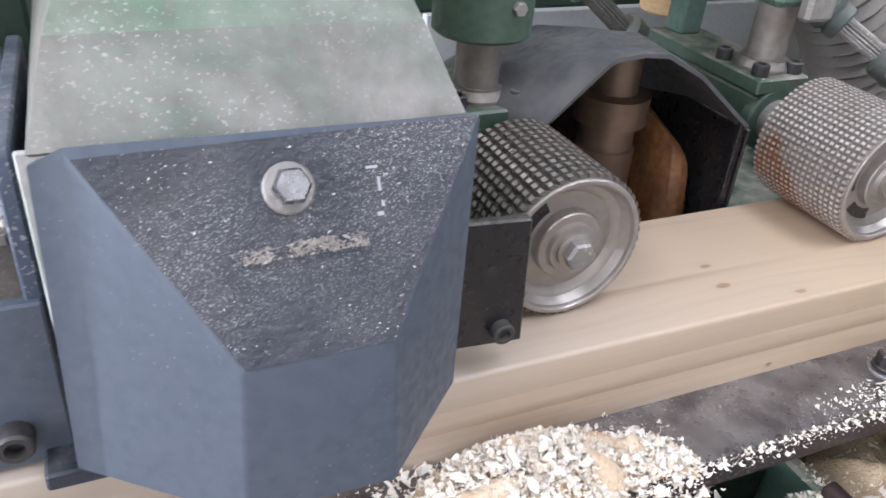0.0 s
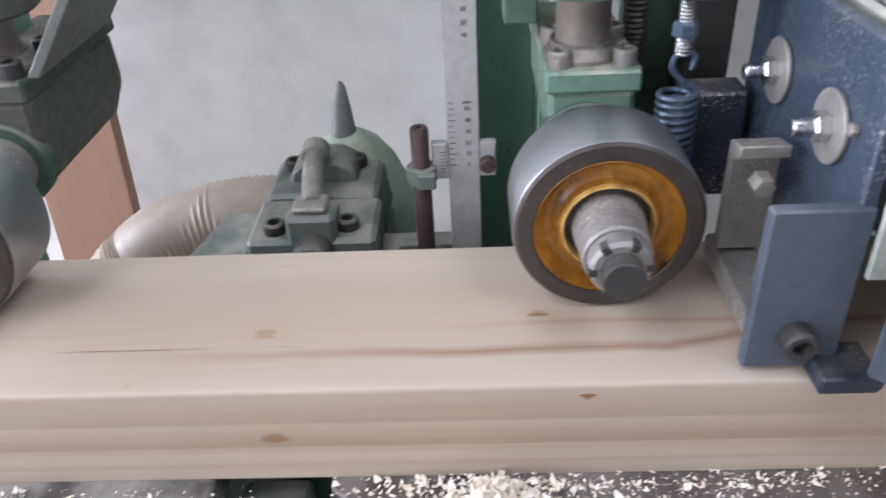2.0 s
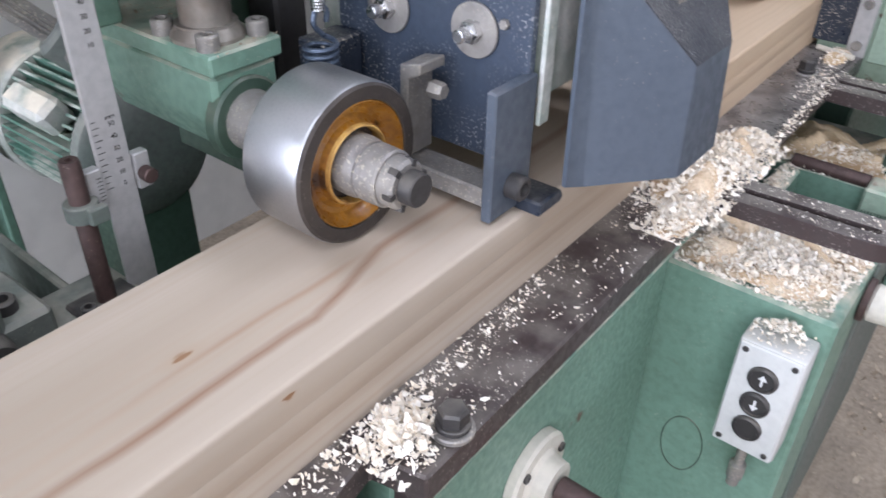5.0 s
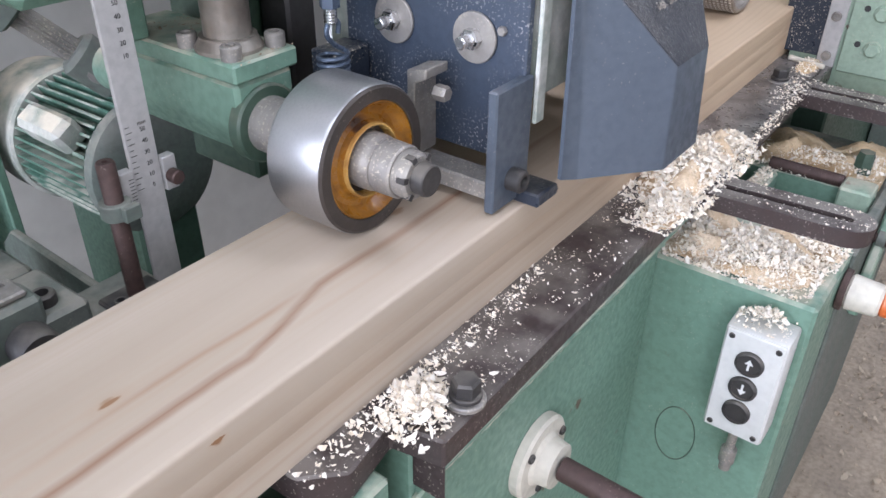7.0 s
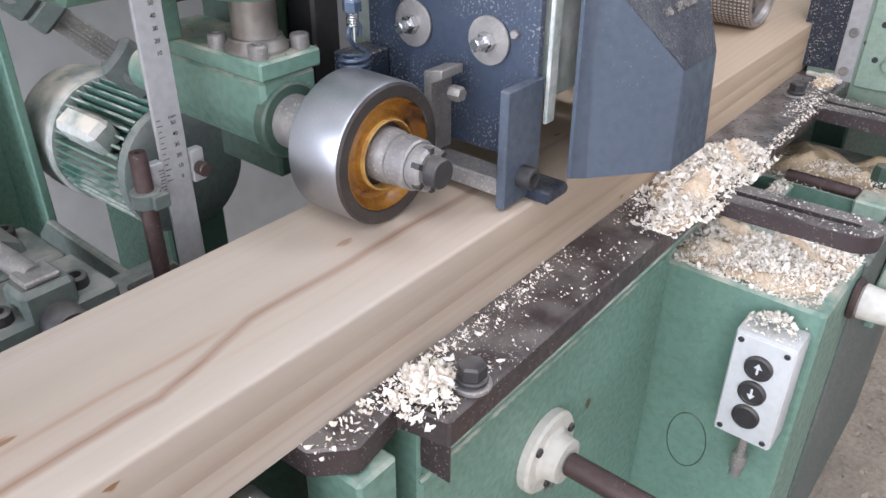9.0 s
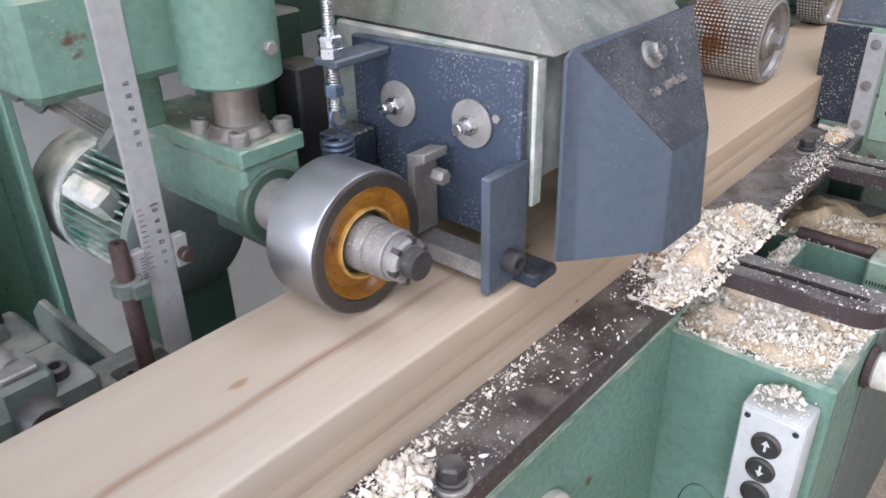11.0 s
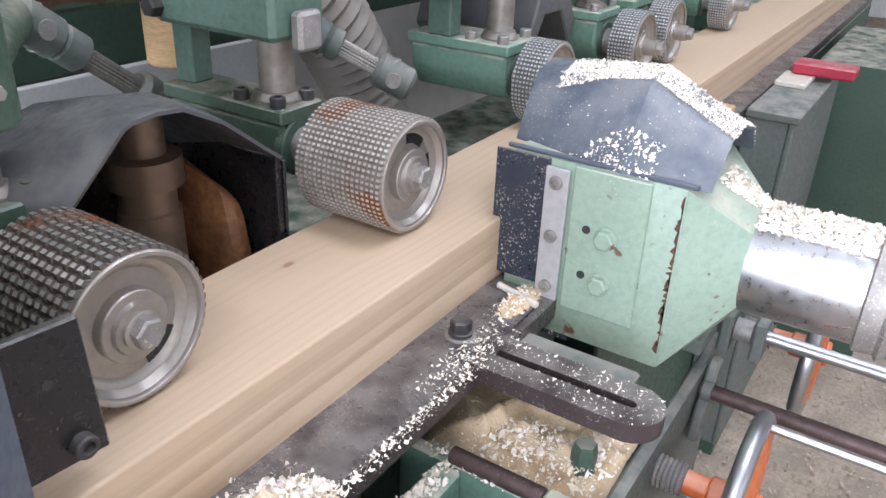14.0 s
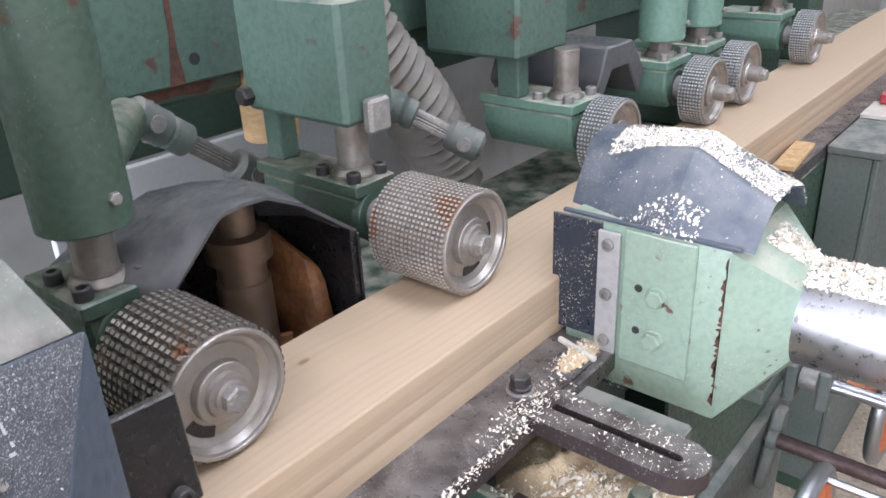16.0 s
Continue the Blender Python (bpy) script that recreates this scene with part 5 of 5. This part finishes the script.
    part("clevis_top", box(-0.361, -0.332, 0.591, 0.617, 0.9085, 0.914, 0.0015), STEEL_D, t)
    part("knob", lathe((-0.345, 0.588, 0.877), (-0.345, 0.566, 0.875), [(0, 0.016), (0.006, 0.0175), (0.02, 0.0175), (0.0235, 0.0155), (0.025, 0.01)], 28), DARK, t, "round dark knob")
    part("link", tube(smooth_line([(-0.346, 0.608, 0.908), (-0.350, 0.637, 0.912), (-0.353, 0.66, 0.915), (-0.354, 0.69, 0.918)], 4), 0.0095, 12), STEEL_D, t)
    part("link_end", cyl((-0.354, 0.682, 0.916), (-0.355, 0.70, 0.92), 0.013, 18, 0.002), GREEN_M, t)
    part("shoe", hull([(-0.465, 0.575, 0.868), (-0.405, 0.575, 0.872), (-0.405, 0.66, 0.874), (-0.44, 0.66, 0.872), (-0.475, 0.575, 0.845), (-0.405, 0.575, 0.845), (-0.405, 0.66, 0.845), (-0.445, 0.66, 0.845)],
                      [(0, 1, 2, 3), (4, 5, 6, 7), (0, 1, 5, 4), (1, 2, 6, 5), (2, 3, 7, 6), (3, 0, 4, 7)], 0, 0.002), GREEN_M, t, "flat shoe crusted with dust")
    part("strip", box(-0.292, -0.22, 0.585, 0.64, 0.836, 0.858, 0.002), GREEN_M, t)
    part("dome", lathe((-0.350, 0.86, 0.70), (-0.350, 0.85, 0.90), [(0, 0.082), (0.05, 0.078), (0.09, 0.068), (0.125, 0.054), (0.15, 0.036), (0.163, 0.018), (0.167, 0.0001)], 32), GREEN_W, t, "rounded green motor dome")
    part("finger", lathe((-0.354, 0.845, 0.845), (-0.357, 0.875, 0.91), [(0, 0.015), (0.02, 0.0145), (0.05, 0.0105), (0.072, 0.0065), (0.078, 0.003)], 16), GREEN_M, t, "upright tapered spout")
    return t


lower_head()


def back_side():
    b = box(-0.218, -0.204, 1.19, 1.30, 0.0, 2.2, 0.002)
    box(-0.204, -0.10, 1.285, 1.30, 0.0, 2.2, 0.001, b)
    box(-0.10, -0.086, 1.19, 1.30, 0.0, 2.2, 0.002, b)
    single("frame_post", b, GREEN, "dark green steel channel post", "post")
    single("head_support", box(-0.40, -0.29, 0.59, 0.73, 0.0, 0.834, 0.003), GREEN_D, "dark green pedestal under the bearing head", "pedestal")
    single("motor_pedestal", cyl((-0.357, 0.86, 0.0), (-0.357, 0.86, 0.70), 0.09, 32), GREEN_D, "round green motor body under the dome", "motor")
    single("gusset", prism([(0.62, 0.80), (0.80, 0.70), (0.80, 0.84), (0.775, 0.862), (0.62, 0.855)], "x", -0.262, -0.254, 0.002), GREEN_M, "thin dusty green gusset plate", "plate")
    single("frame_post", box(-0.85, -0.76, 0.75, 0.86, 0.0, 1.9, 0.004), GREEN, "green square steel post", "post")
    single("plank", box(-1.18, -0.98, 1.58, 1.62, 0.0, 1.5, 0.002, turn=(0, 3, 0)), PLANK, "reddish plank leaning at the wall", "plank")
    # flexible hoses
    single("flexible_hose", tube(smooth_line([(-0.28, 1.04, 0.62), (-0.44, 1.03, 0.645), (-0.58, 1.02, 0.645), (-0.70, 1.0, 0.60), (-0.76, 0.98, 0.48), (-0.77, 0.97, 0.0)], 28), 0.062, 20, ribs=0.003), HOSE, "tan ribbed flexible hose", "hose", "hoses", sharp=60)
    single("flexible_hose", tube(smooth_line([(-0.30, 0.9, 0.60), (-0.42, 0.88, 0.62), (-0.53, 0.86, 0.57), (-0.585, 0.84, 0.45), (-0.585, 0.84, 0.0)], 22), 0.055, 20, ribs=0.004), HOSE, "tan ribbed flexible hose", "hose", "hoses", sharp=60)
    single("girder", box(-1.4, 0.19, 1.42, 1.6, 1.10, 1.55, 0.005), GREEN_D, "dark green machine girder", "girder", "girders")


back_side()


def electric_motor():
    t = thing("electric_motor", "green finned electric motor dusted with sawdust", "motor", (0.03, 1.1, 0.0))
    p0, p1 = Vector((0.03, 0.985, 0.752)), Vector((0.03, 1.30, 0.745))
    ax = (p1 - p0).normalized()
    part("core", cyl(tuple(p0), tuple(p1), 0.080, 40), FIN, t)
    q = ax.to_track_quat("Z", "Y").to_matrix().to_4x4()
    n = 44
    for i in range(n):
        a = 2 * math.pi * i / n
        b = box(0.078, 0.098, -0.0018, 0.0018, 0.02, 0.21, 0.0)
        bmesh.ops.transform(b, matrix=Matrix.Translation(p0) @ q @ Matrix.Rotation(a, 4, "Z"), verts=b.verts)
        part("fin", b, FIN, t)
    part("end_bell", lathe(tuple(p0 - ax * 0.012), tuple(p0), [(0, 0.04), (0.003, 0.085), (0.012, 0.098), (0.03, 0.098)], 40), GREEN_M, t)
    part("fan_cover", lathe(tuple(p0 + ax * 0.195), tuple(p1), [(0, 0.100), (0.003, 0.104), (0.06, 0.104), (0.10, 0.100), (0.115, 0.088), (0.12, 0.05)], 40), GREEN_F, t, "dusty fan cover")
    part("terminal_box", box(-0.075, -0.035, 1.03, 1.13, 0.79, 0.835, 0.008, turn=(0, -32, 0)), GREEN_F, t, "dusty terminal box")
    part("foot", box(-0.02, 0.08, 0.98, 1.16, 0.0, 0.675, 0.004), GREEN_D, t)
    return t


electric_motor()


def cardan(name_label, p, q, r=0.0125):
    """A telescopic drive shaft with a universal joint at each end."""
    p, q = Vector(p), Vector(q)
    d = (q - p).normalized()
    t = thing("drive_shaft", name_label, "drive shaft", tuple((p + q) / 2), "drive shafts")
    ln = (q - p).length
    n = 18
    b = bmesh.new()
    m = Matrix.Translation(p) @ d.to_track_quat("Z", "Y").to_matrix().to_4x4()
    rings = [[b.verts.new(m @ Vector((r * k * math.cos(math.pi * i / n), r * k * math.sin(math.pi * i / n), h))) for i in range(2 * n) for k in (1.0 if i % 2 else 0.84,)] for h in (0.02, ln * 0.75)]
    for i in range(2 * n):
        b.faces.new((rings[0][i], rings[0][(i + 1) % (2 * n)], rings[1][(i + 1) % (2 * n)], rings[1][i]))
    part("splined_shaft", b, STEEL_D, t, "dusty splined shaft", sharp=10)
    part("sleeve", lathe(tuple(p), tuple(q), [(ln * 0.64, r * 1.5), (ln * 0.66, r * 1.75), (ln - 0.03, r * 1.75), (ln - 0.025, r * 1.4)], 24), GREEN_M, t)
    for c in (p, q):
        j = part("joint", cyl(tuple(c - d * 0.028), tuple(c + d * 0.028), r * 1.9, 20, 0.006), GREEN_M, t)
        part("pin", cyl(tuple(c - Vector((0, 0, 1)) * 0.024), tuple(c + Vector((0, 0, 1)) * 0.024), r * 0.9, 14), STEEL_D, j)
        part("pin", cyl(tuple(c - d.cross(Vector((0, 0, 1))).normalized() * 0.024), tuple(c + d.cross(Vector((0, 0, 1))).normalized() * 0.024), r * 0.9, 14), STEEL_D, j)
    return t


cardan("dusty drive shaft behind the smooth roller", (-0.106, 0.83, 0.968), (-0.19, 0.88, 1.062), 0.013)
cardan("dusty drive shaft behind the shroud", (0.66, 0.80, 0.998), (0.53, 0.80, 1.10))
cardan("grey drive shaft with a universal joint", (0.925, 0.63, 1.0), (0.86, 0.72, 1.06))


def upper_works():
    single("girder", box(0.2, 3.4, 1.22, 1.4, 0.92, 1.6, 0.006), GREEN_D, "dark green machine girder over the heads", "girder", "girders")
    t = thing("head_slide", "light green head slide panel with rust runs and holes", "panel", (0.5, 0.85, 1.15))
    part("panel", box(0.42, 1.30, 0.84, 0.90, 1.10, 1.75, 0.006), GREEN_O, t)
    part("upper_band", box(0.42, 1.28, 0.828, 0.8395, 1.125, 1.75, 0.003), GREEN_T, t)
    # Panel holes are dark discs, their depth shade painted.
    for x, z in ((0.626, 1.155), (0.72, 1.153), (0.86, 1.16)):
        part("hole", cyl((x, 0.8275, z), (x, 0.832, z), 0.008, 14, 0), INK, t)
    part("rust_run", prism([(0.585, 1.126), (0.608, 1.128), (0.603, 1.17), (0.606, 1.35), (0.598, 1.35), (0.596, 1.19)], "y", 0.8265, 0.8278, 0), RUST, t, "reddish brown rust run")
    part("rust_run", prism([(0.535, 1.12), (0.56, 1.108), (0.60, 1.112), (0.64, 1.106), (0.66, 1.118), (0.62, 1.132), (0.57, 1.128)], "y", 0.8385, 0.8398, 0), RUST, t, "reddish brown rust patch")
    part("edge_bar", box(0.76, 0.79, 0.80, 0.8275, 1.12, 1.75, 0.004), GREEN_T, t)
    t = thing("roller_slide", "green slide box above the wide knurled roller", "slide box", (0.66, 0.66, 1.1))
    part("slide_box", box(0.632, 0.712, 0.562, 0.742, 1.10, 1.24, 0.006), GREEN_T, t)
    part("stem", box(0.655, 0.684, 0.712, 0.742, 1.0305, 1.099, 0.002), GREEN_T, t)
    part("bolt", hex_bolt((0.632, 0.732, 1.118), (-1, 0, 0), 0.012, 0.014), DARK, t)
    part("link", box(0.655, 0.69, 0.546, 0.5615, 1.09, 1.13, 0.004), STEEL_D, t)
    single("pine_block", cyl((0.74, 0.84, 1.02), (0.74, 0.84, 1.13), 0.04, 28, 0.003), PINE, "round pine block behind the carrier", "wood block")
    single("ribbed_hose", tube(smooth_line([(0.83, 0.78, 1.22), (0.875, 0.765, 1.13), (0.93, 0.75, 1.06), (0.985, 0.75, 0.985), (1.03, 0.755, 0.90), (1.04, 0.77, 0.72), (1.04, 0.77, 0.5)], 9), 0.052, 20, ribs=0.010), BELLOWS, "grey ribbed hose bending down behind the rollers", "hose", "hoses", sharp=20)
    single("leaning_board", box(0.50, 1.15, 1.09, 1.105, 0.0, 0.955, 0.002), BOARD, "white board leaning behind the machine", "board")
    # carrier of the first narrow roller
    SB = thing("slide_box", "green slide box over the narrow roller", "slide box", (1.09, 0.69, 1.1), "slide boxes")
    part("slide_body", box(1.02, 1.16, 0.60, 0.78, 1.10, 1.45, 0.006), GREEN_T, SB)
    part("stem", box(1.05, 1.08, 0.62, 0.66, 1.036, 1.10, 0.002), GREEN_T, SB)
    single("pressed_hood", prism([(1.19, 1.02), (1.22, 1.09), (1.31, 1.09), (1.36, 1.03), (1.34, 0.99), (1.30, 1.05), (1.24, 1.05), (1.205, 1.0)], "y", 0.56, 0.78, 0.003), GREY, "grey sheet hood over a lower cutter", "hood")
    for x in (1.78, 2.25, 2.6):
        single("head_column", box(x - 0.07, x + 0.07, 0.62, 0.86, 0.822, 1.7, 0.006), GREEN_D, "dark green machine column", "column", "machine columns")
    single("head_column", box(1.25, 1.7, 0.72, 0.88, 1.08, 1.6, 0.006), GREEN_T, "green head box over the narrow rollers", "slide box", "machine columns")
    single("threaded_rod", lathe((-0.078, 0.63, 0.98), (-0.078, 0.63, 1.5), [(i * 0.0022, 0.0088 + (0.0012 if i % 2 else 0)) for i in range(236)], 14), DARK, "black upright threaded spindle beside the head", "spindle")
    single("side_block", box(-0.07, 0.0, 0.64, 0.74, 0.88, 1.12, 0.003), GREEN_D, "dark green block behind the head", "block")
    single("side_block", box(-0.045, -0.01, 0.60, 0.638, 0.95, 1.078, 0.003), DARK, "dark upright bar beside the head", "bar")
    for x0, x1, z0, z1, sx in ((-0.28, -0.09, 1.10, 1.18, -0.178), (-0.70, -0.58, 1.12, 1.22, -0.61)):
        t = thing("cross_arm", "green cross arm of the roller slide", "arm", ((x0 + x1) / 2, 0.67, z0), "cross arms")
        part("beam", box(x0, x1, 0.60, 0.74, z0, z1, 0.008), GREEN, t)
        part("stem", box(sx, sx + 0.028, 0.655, 0.69, 1.043, z0, 0.002), GREEN, t)
    t = thing("setting_rule", "dusty aluminium rule beside a dark blue bar", "rule", (-0.655, 0.6, 0.84))
    part("blade", box(-0.652, -0.632, 0.60, 0.604, 0.84, 1.42, 0.0008), RULE, t)
    part("bar", box(-0.682, -0.656, 0.595, 0.607, 0.84, 1.05, 0.002), BLUE_D, t, "dark blue bar with a rusty end")
    part("bar_end", box(-0.682, -0.656, 0.595, 0.607, 1.0505, 1.054, 0.001), BROWN, t)
    for k in range(14):
        part("tick", box(-0.648, -0.640, 0.5992, 0.5999, 0.95 + 0.0098 * k, 0.9506 + 0.0098 * k, 0), INK, t)
    single("tie_strap", prism([(-0.522, 1.052), (-0.512, 1.052), (-0.47, 1.11), (-0.48, 1.11)], "y", 0.55, 0.68, 0.001), GREEN_M, "dusty flat strap on the carrier", "strap")
    # far infeed end
    t = thing("infeed_stand", "dusty green painted infeed stand", "stand", (1.94, 0.26, 0.0), "infeed stands")
    part("top_plate", box(1.66, 2.22, 0.205, 0.308, 0.832, 0.85, 0.003), GREEN_M, t)
    part("front_panel", box(1.665, 2.215, 0.213, 0.225, 0.04, 0.8315, 0.003), GREEN_M, t)
    for x in (1.665, 2.203):
        part("side_panel", box(x, x + 0.012, 0.2255, 0.306, 0.04, 0.8315, 0.002), GREEN_M, t)
    part("plinth", box(1.67, 2.21, 0.22, 0.306, 0.0, 0.0395, 0.002), GREEN_D, t)
    single("infeed_stand", box(2.3, 2.9, 0.0, 0.28, 0.0, 0.84, 0.005), GREEN_D, "dark green infeed stand", "stand", "infeed stands")
    t = thing("clamp_lever", "red clamp lever on a pale plate", "lever", (1.95, 0.25, 0.85))
    part("plate", box(1.88, 2.0, 0.24, 0.305, 0.8505, 0.862, 0.002), CREAM, t)
    part("lever", box(1.97, 2.04, 0.16, 0.29, 0.8625, 0.888, 0.004), RED, t)
    single("offcut", box(1.46, 1.62, 0.315, 0.352, 0.8503, 0.862, 0.002, turn=(0, 0, 4)), PINE, "rough pine offcut on the bed", "offcut")
    single("white_rod", cyl((0.735, 0.345, 0.856), (0.72, 0.29, 0.856), 0.004, 10), CREAM, "thin cream plastic rod", "rod")


upper_works()


# ---- shavings ----
def shavings():
    dropped("loose_chips", [HOOD_FACE], (0.0, 0.215, 0.3485, 0.3535, 1.3), 170, 0.0017, SPECK, "pale chips along the top edge of the hood", "shavings", 31, flat=0.2)
    # Tiny pale flakes give the face both dust and painted glints.
    dropped("fine_sawdust", [HOOD_FACE], (0.0, 0.215, 0.285, 0.35, 1.3), 900, 0.0007, SPECK, "fine pale dust and painted sparkle on the sloping hood face", "sawdust", 32, flat=0.15, patch=34.0)
    dropped("scuff_mark", [HOOD_FACE], (0.084, 0.147, 0.3095, 0.3135, 1.3), 900, 0.0014, SCUFF, "tan scraped patch on the hood face", "scuff mark", 33, flat=0.04, patch=90.0)
    dropped("fine_sawdust", PLATES, (-0.62, 1.2, 0.51, 0.70, 1.3), 2600, 0.0024, TREAD, "brown dust and chips on the gearbox plates", "sawdust", 37, flat=0.2, patch=30.0)
    L1 = "heap of pale curled pine shavings on the table"
    sp = [(0.27, 0.318, 0.85, 0.09, 0.045, 0.034, 3), (0.20, 0.305, 0.85, 0.07, 0.022, 0.012, 1.5), (0.35, 0.305, 0.85, 0.05, 0.035, 0.02, 1)]
    mound("sawdust_heap", sp, 0.004, MOUND_L, "heap of tan sawdust on the table", "sawdust", cut=lambda x, y: y < 0.358 and y > 0.285)
    scatter("wood_shavings", sp, 9500, 0.0064, CHIP, L1, "shavings", 11)
    sp = [(0.31, 0.24, 0.752, 0.06, 0.08, 0.024, 3), (0.37, 0.2, 0.752, 0.04, 0.05, 0.018, 1.5), (0.31, 0.30, 0.752, 0.06, 0.04, 0.03, 1.5)]
    mound("sawdust_heap", sp, 0.005, MOUND_L, "tan sawdust on the green bay", "sawdust", cut=lambda x, y: x > 0.25 and y > 0.15 and x < 0.405)
    scatter("wood_shavings", sp, 10500, 0.0066, CHIP, "pale pine shavings heaped on the green bay", "shavings", 12)
    sp = [(0.225, 0.19, 0.728, 0.02, 0.028, 0.016, 1)]
    scatter("wood_shavings", sp, 420, 0.0058, CHIP, "small heap of shavings on the button station", "shavings", 13)
    sp = [(-0.205, 0.322, 0.85, 0.03, 0.022, 0.013, 2), (-0.20, 0.338, 0.85, 0.03, 0.018, 0.008, 1)]
    scatter("wood_shavings", sp, 900, 0.0068, CHIP, "small heap of shavings round the table bolt", "shavings", 14)
    sp = [(0.0, 0.33, 0.85, 0.22, 0.03, 0.001, 0.35), (0.17, 0.325, 0.85, 0.05, 0.028, 0.006, 2.4), (-0.10, 0.345, 0.85, 0.08, 0.012, 0.002, 1.4), (-0.02, 0.349, 0.85, 0.06, 0.01, 0.002, 0.9)]
    dropped("loose_chips", [BED], (-0.30, 0.22, 0.285, 0.36, 0.9), 330, 0.0030, CHIP, "chips lying in patches on the brown table", "shavings", 34, flat=0.2, patch=22.0)
    scatter("loose_chips", sp, 800, 0.0030, CHIP, "loose chips strewn on the brown table", "shavings", 15, flat=0.2)
    sp = [(0.45, 0.289, 0.85, 0.22, 0.009, 0.002, 2), (0.60, 0.30, 0.853, 0.07, 0.02, 0.003, 1)]
    scatter("loose_chips", sp, 1300, 0.0034, CHIP, "loose chips along the table edge", "shavings", 16, flat=0.25)
    dropped("loose_chips", SLOT_BARS, (0.24, 0.68, 0.08, 0.30, 0.9), 800, 0.0023, CHIP, "fine chips on the slotted bars", "shavings", 17, flat=0.1)
    sp = [(0.68, 0.30, 0.725, 0.10, 0.07, 0.03, 2), (0.70, 0.2, 0.725, 0.10, 0.05, 0.03, 2), (0.63, 0.25, 0.725, 0.05, 0.09, 0.026, 2)]
    mound("sawdust_heap", sp, 0.005, MOUND, "tan sawdust filling the tray", "sawdust", cut=lambda x, y: x > 0.59 and y > 0.158 and y < 0.36)
    sp2 = [(0.63, 0.25, 0.745, 0.05, 0.08, 0.014, 2), (0.66, 0.19, 0.745, 0.05, 0.03, 0.012, 1), (0.50, 0.298, 0.744, 0.08, 0.012, 0.006, 1.6), (0.58, 0.26, 0.746, 0.012, 0.1, 0.004, 1), (0.415, 0.26, 0.744, 0.01, 0.1, 0.004, 1)]
    scatter("wood_shavings", sp2, 2600, 0.0055, CHIP, "pale shavings on the ribs and tray", "shavings", 18)
    sp = [(0.44, 0.335, 0.744, 0.04, 0.02, 0.02, 1), (0.40, 0.31, 0.752, 0.04, 0.03, 0.015, 1)]
    scatter("wood_shavings", sp, 600, 0.0085, CHIP, "shavings in the corner of the bed", "shavings", 19)
    dropped("fine_sawdust", [COVER_OB], (0.815, 0.99, 0.14, 0.335, 1.3), 24000, 0.0021, CHIP, "sawdust clinging to the hood cover", "sawdust", 20, flat=0.4, patch=19.0, soft=0.12, level=-0.22)
    dropped("fine_sawdust", [COVER_OB], (0.765, 0.93, 0.14, 0.36, 1.3), 260, 0.0016, CHIP, "specks of dust on the hood cover", "sawdust", 35, flat=0.2)
    dropped("fine_sawdust", [COVER_OB], (0.757, 0.775, 0.2, 0.345, 1.3), 300, 0.0032, CHIP, "dust along the lip of the cover", "sawdust", 36, flat=0.2)
    dropped("wood_shavings", [OUTLET_OB, PIPE_OB], (0.81, 0.915, -0.06, 0.157, 1.3), 6500, 0.0046, CHIP, "shavings lying on the extraction pipe", "shavings", 21, steep=0.80, flat=0.55)
    sp = [(0.72, 0.312, 0.8525, 0.045, 0.016, 0.006, 1)]
    mound("sawdust_heap", sp, 0.003, MOUND, "tan sawdust strip on the wear plate", "sawdust")
    scatter("loose_chips", sp, 300, 0.004, CHIP, "chips on the sawdust strip", "shavings", 22)
    sp = [(-0.55, 0.338, 0.85, 0.2, 0.015, 0.003, 1), (-0.8, 0.34, 0.85, 0.3, 0.015, 0.002, 0.5)]
    scatter("loose_chips", sp, 900, 0.0035, CHIP, "chips on the dusty table", "shavings", 23, flat=0.2)
    sp = [(-0.20, 0.345, 0.85, 0.1, 0.014, 0.004, 1)]
    scatter("loose_chips", sp, 350, 0.005, CHIP, "chips beside the timber", "shavings", 24, flat=0.3)
    sp = [(1.4, -0.1, 0.0, 0.8, 0.5, 0.01, 1), (2.3, -0.4, 0.0, 1.0, 0.6, 0.01, 1)]
    scatter("floor_shavings", sp, 9000, 0.011, TREAD, "shavings and sawdust trodden on the floor", "shavings", 25, flat=0.25)


shavings()

SPEED = 0.0405


def motions():
    walk(TIMBER, [(0.0, pose(0, 0, 0)), (16.0, pose(-SPEED * 16, 0, 0))])
    for r in ROLLERS:
        at = r.location.copy()
        step = math.degrees(SPEED / (at.z - 0.9255))
        walk(r, [(float(k), pose(*at, 0, step * k, 0)) for k in range(17)])
    at = CUTTER.location.copy()
    walk(CUTTER, [(0.5 * k, pose(*at, 0, 0, 80 * k)) for k in range(33)])


motions()
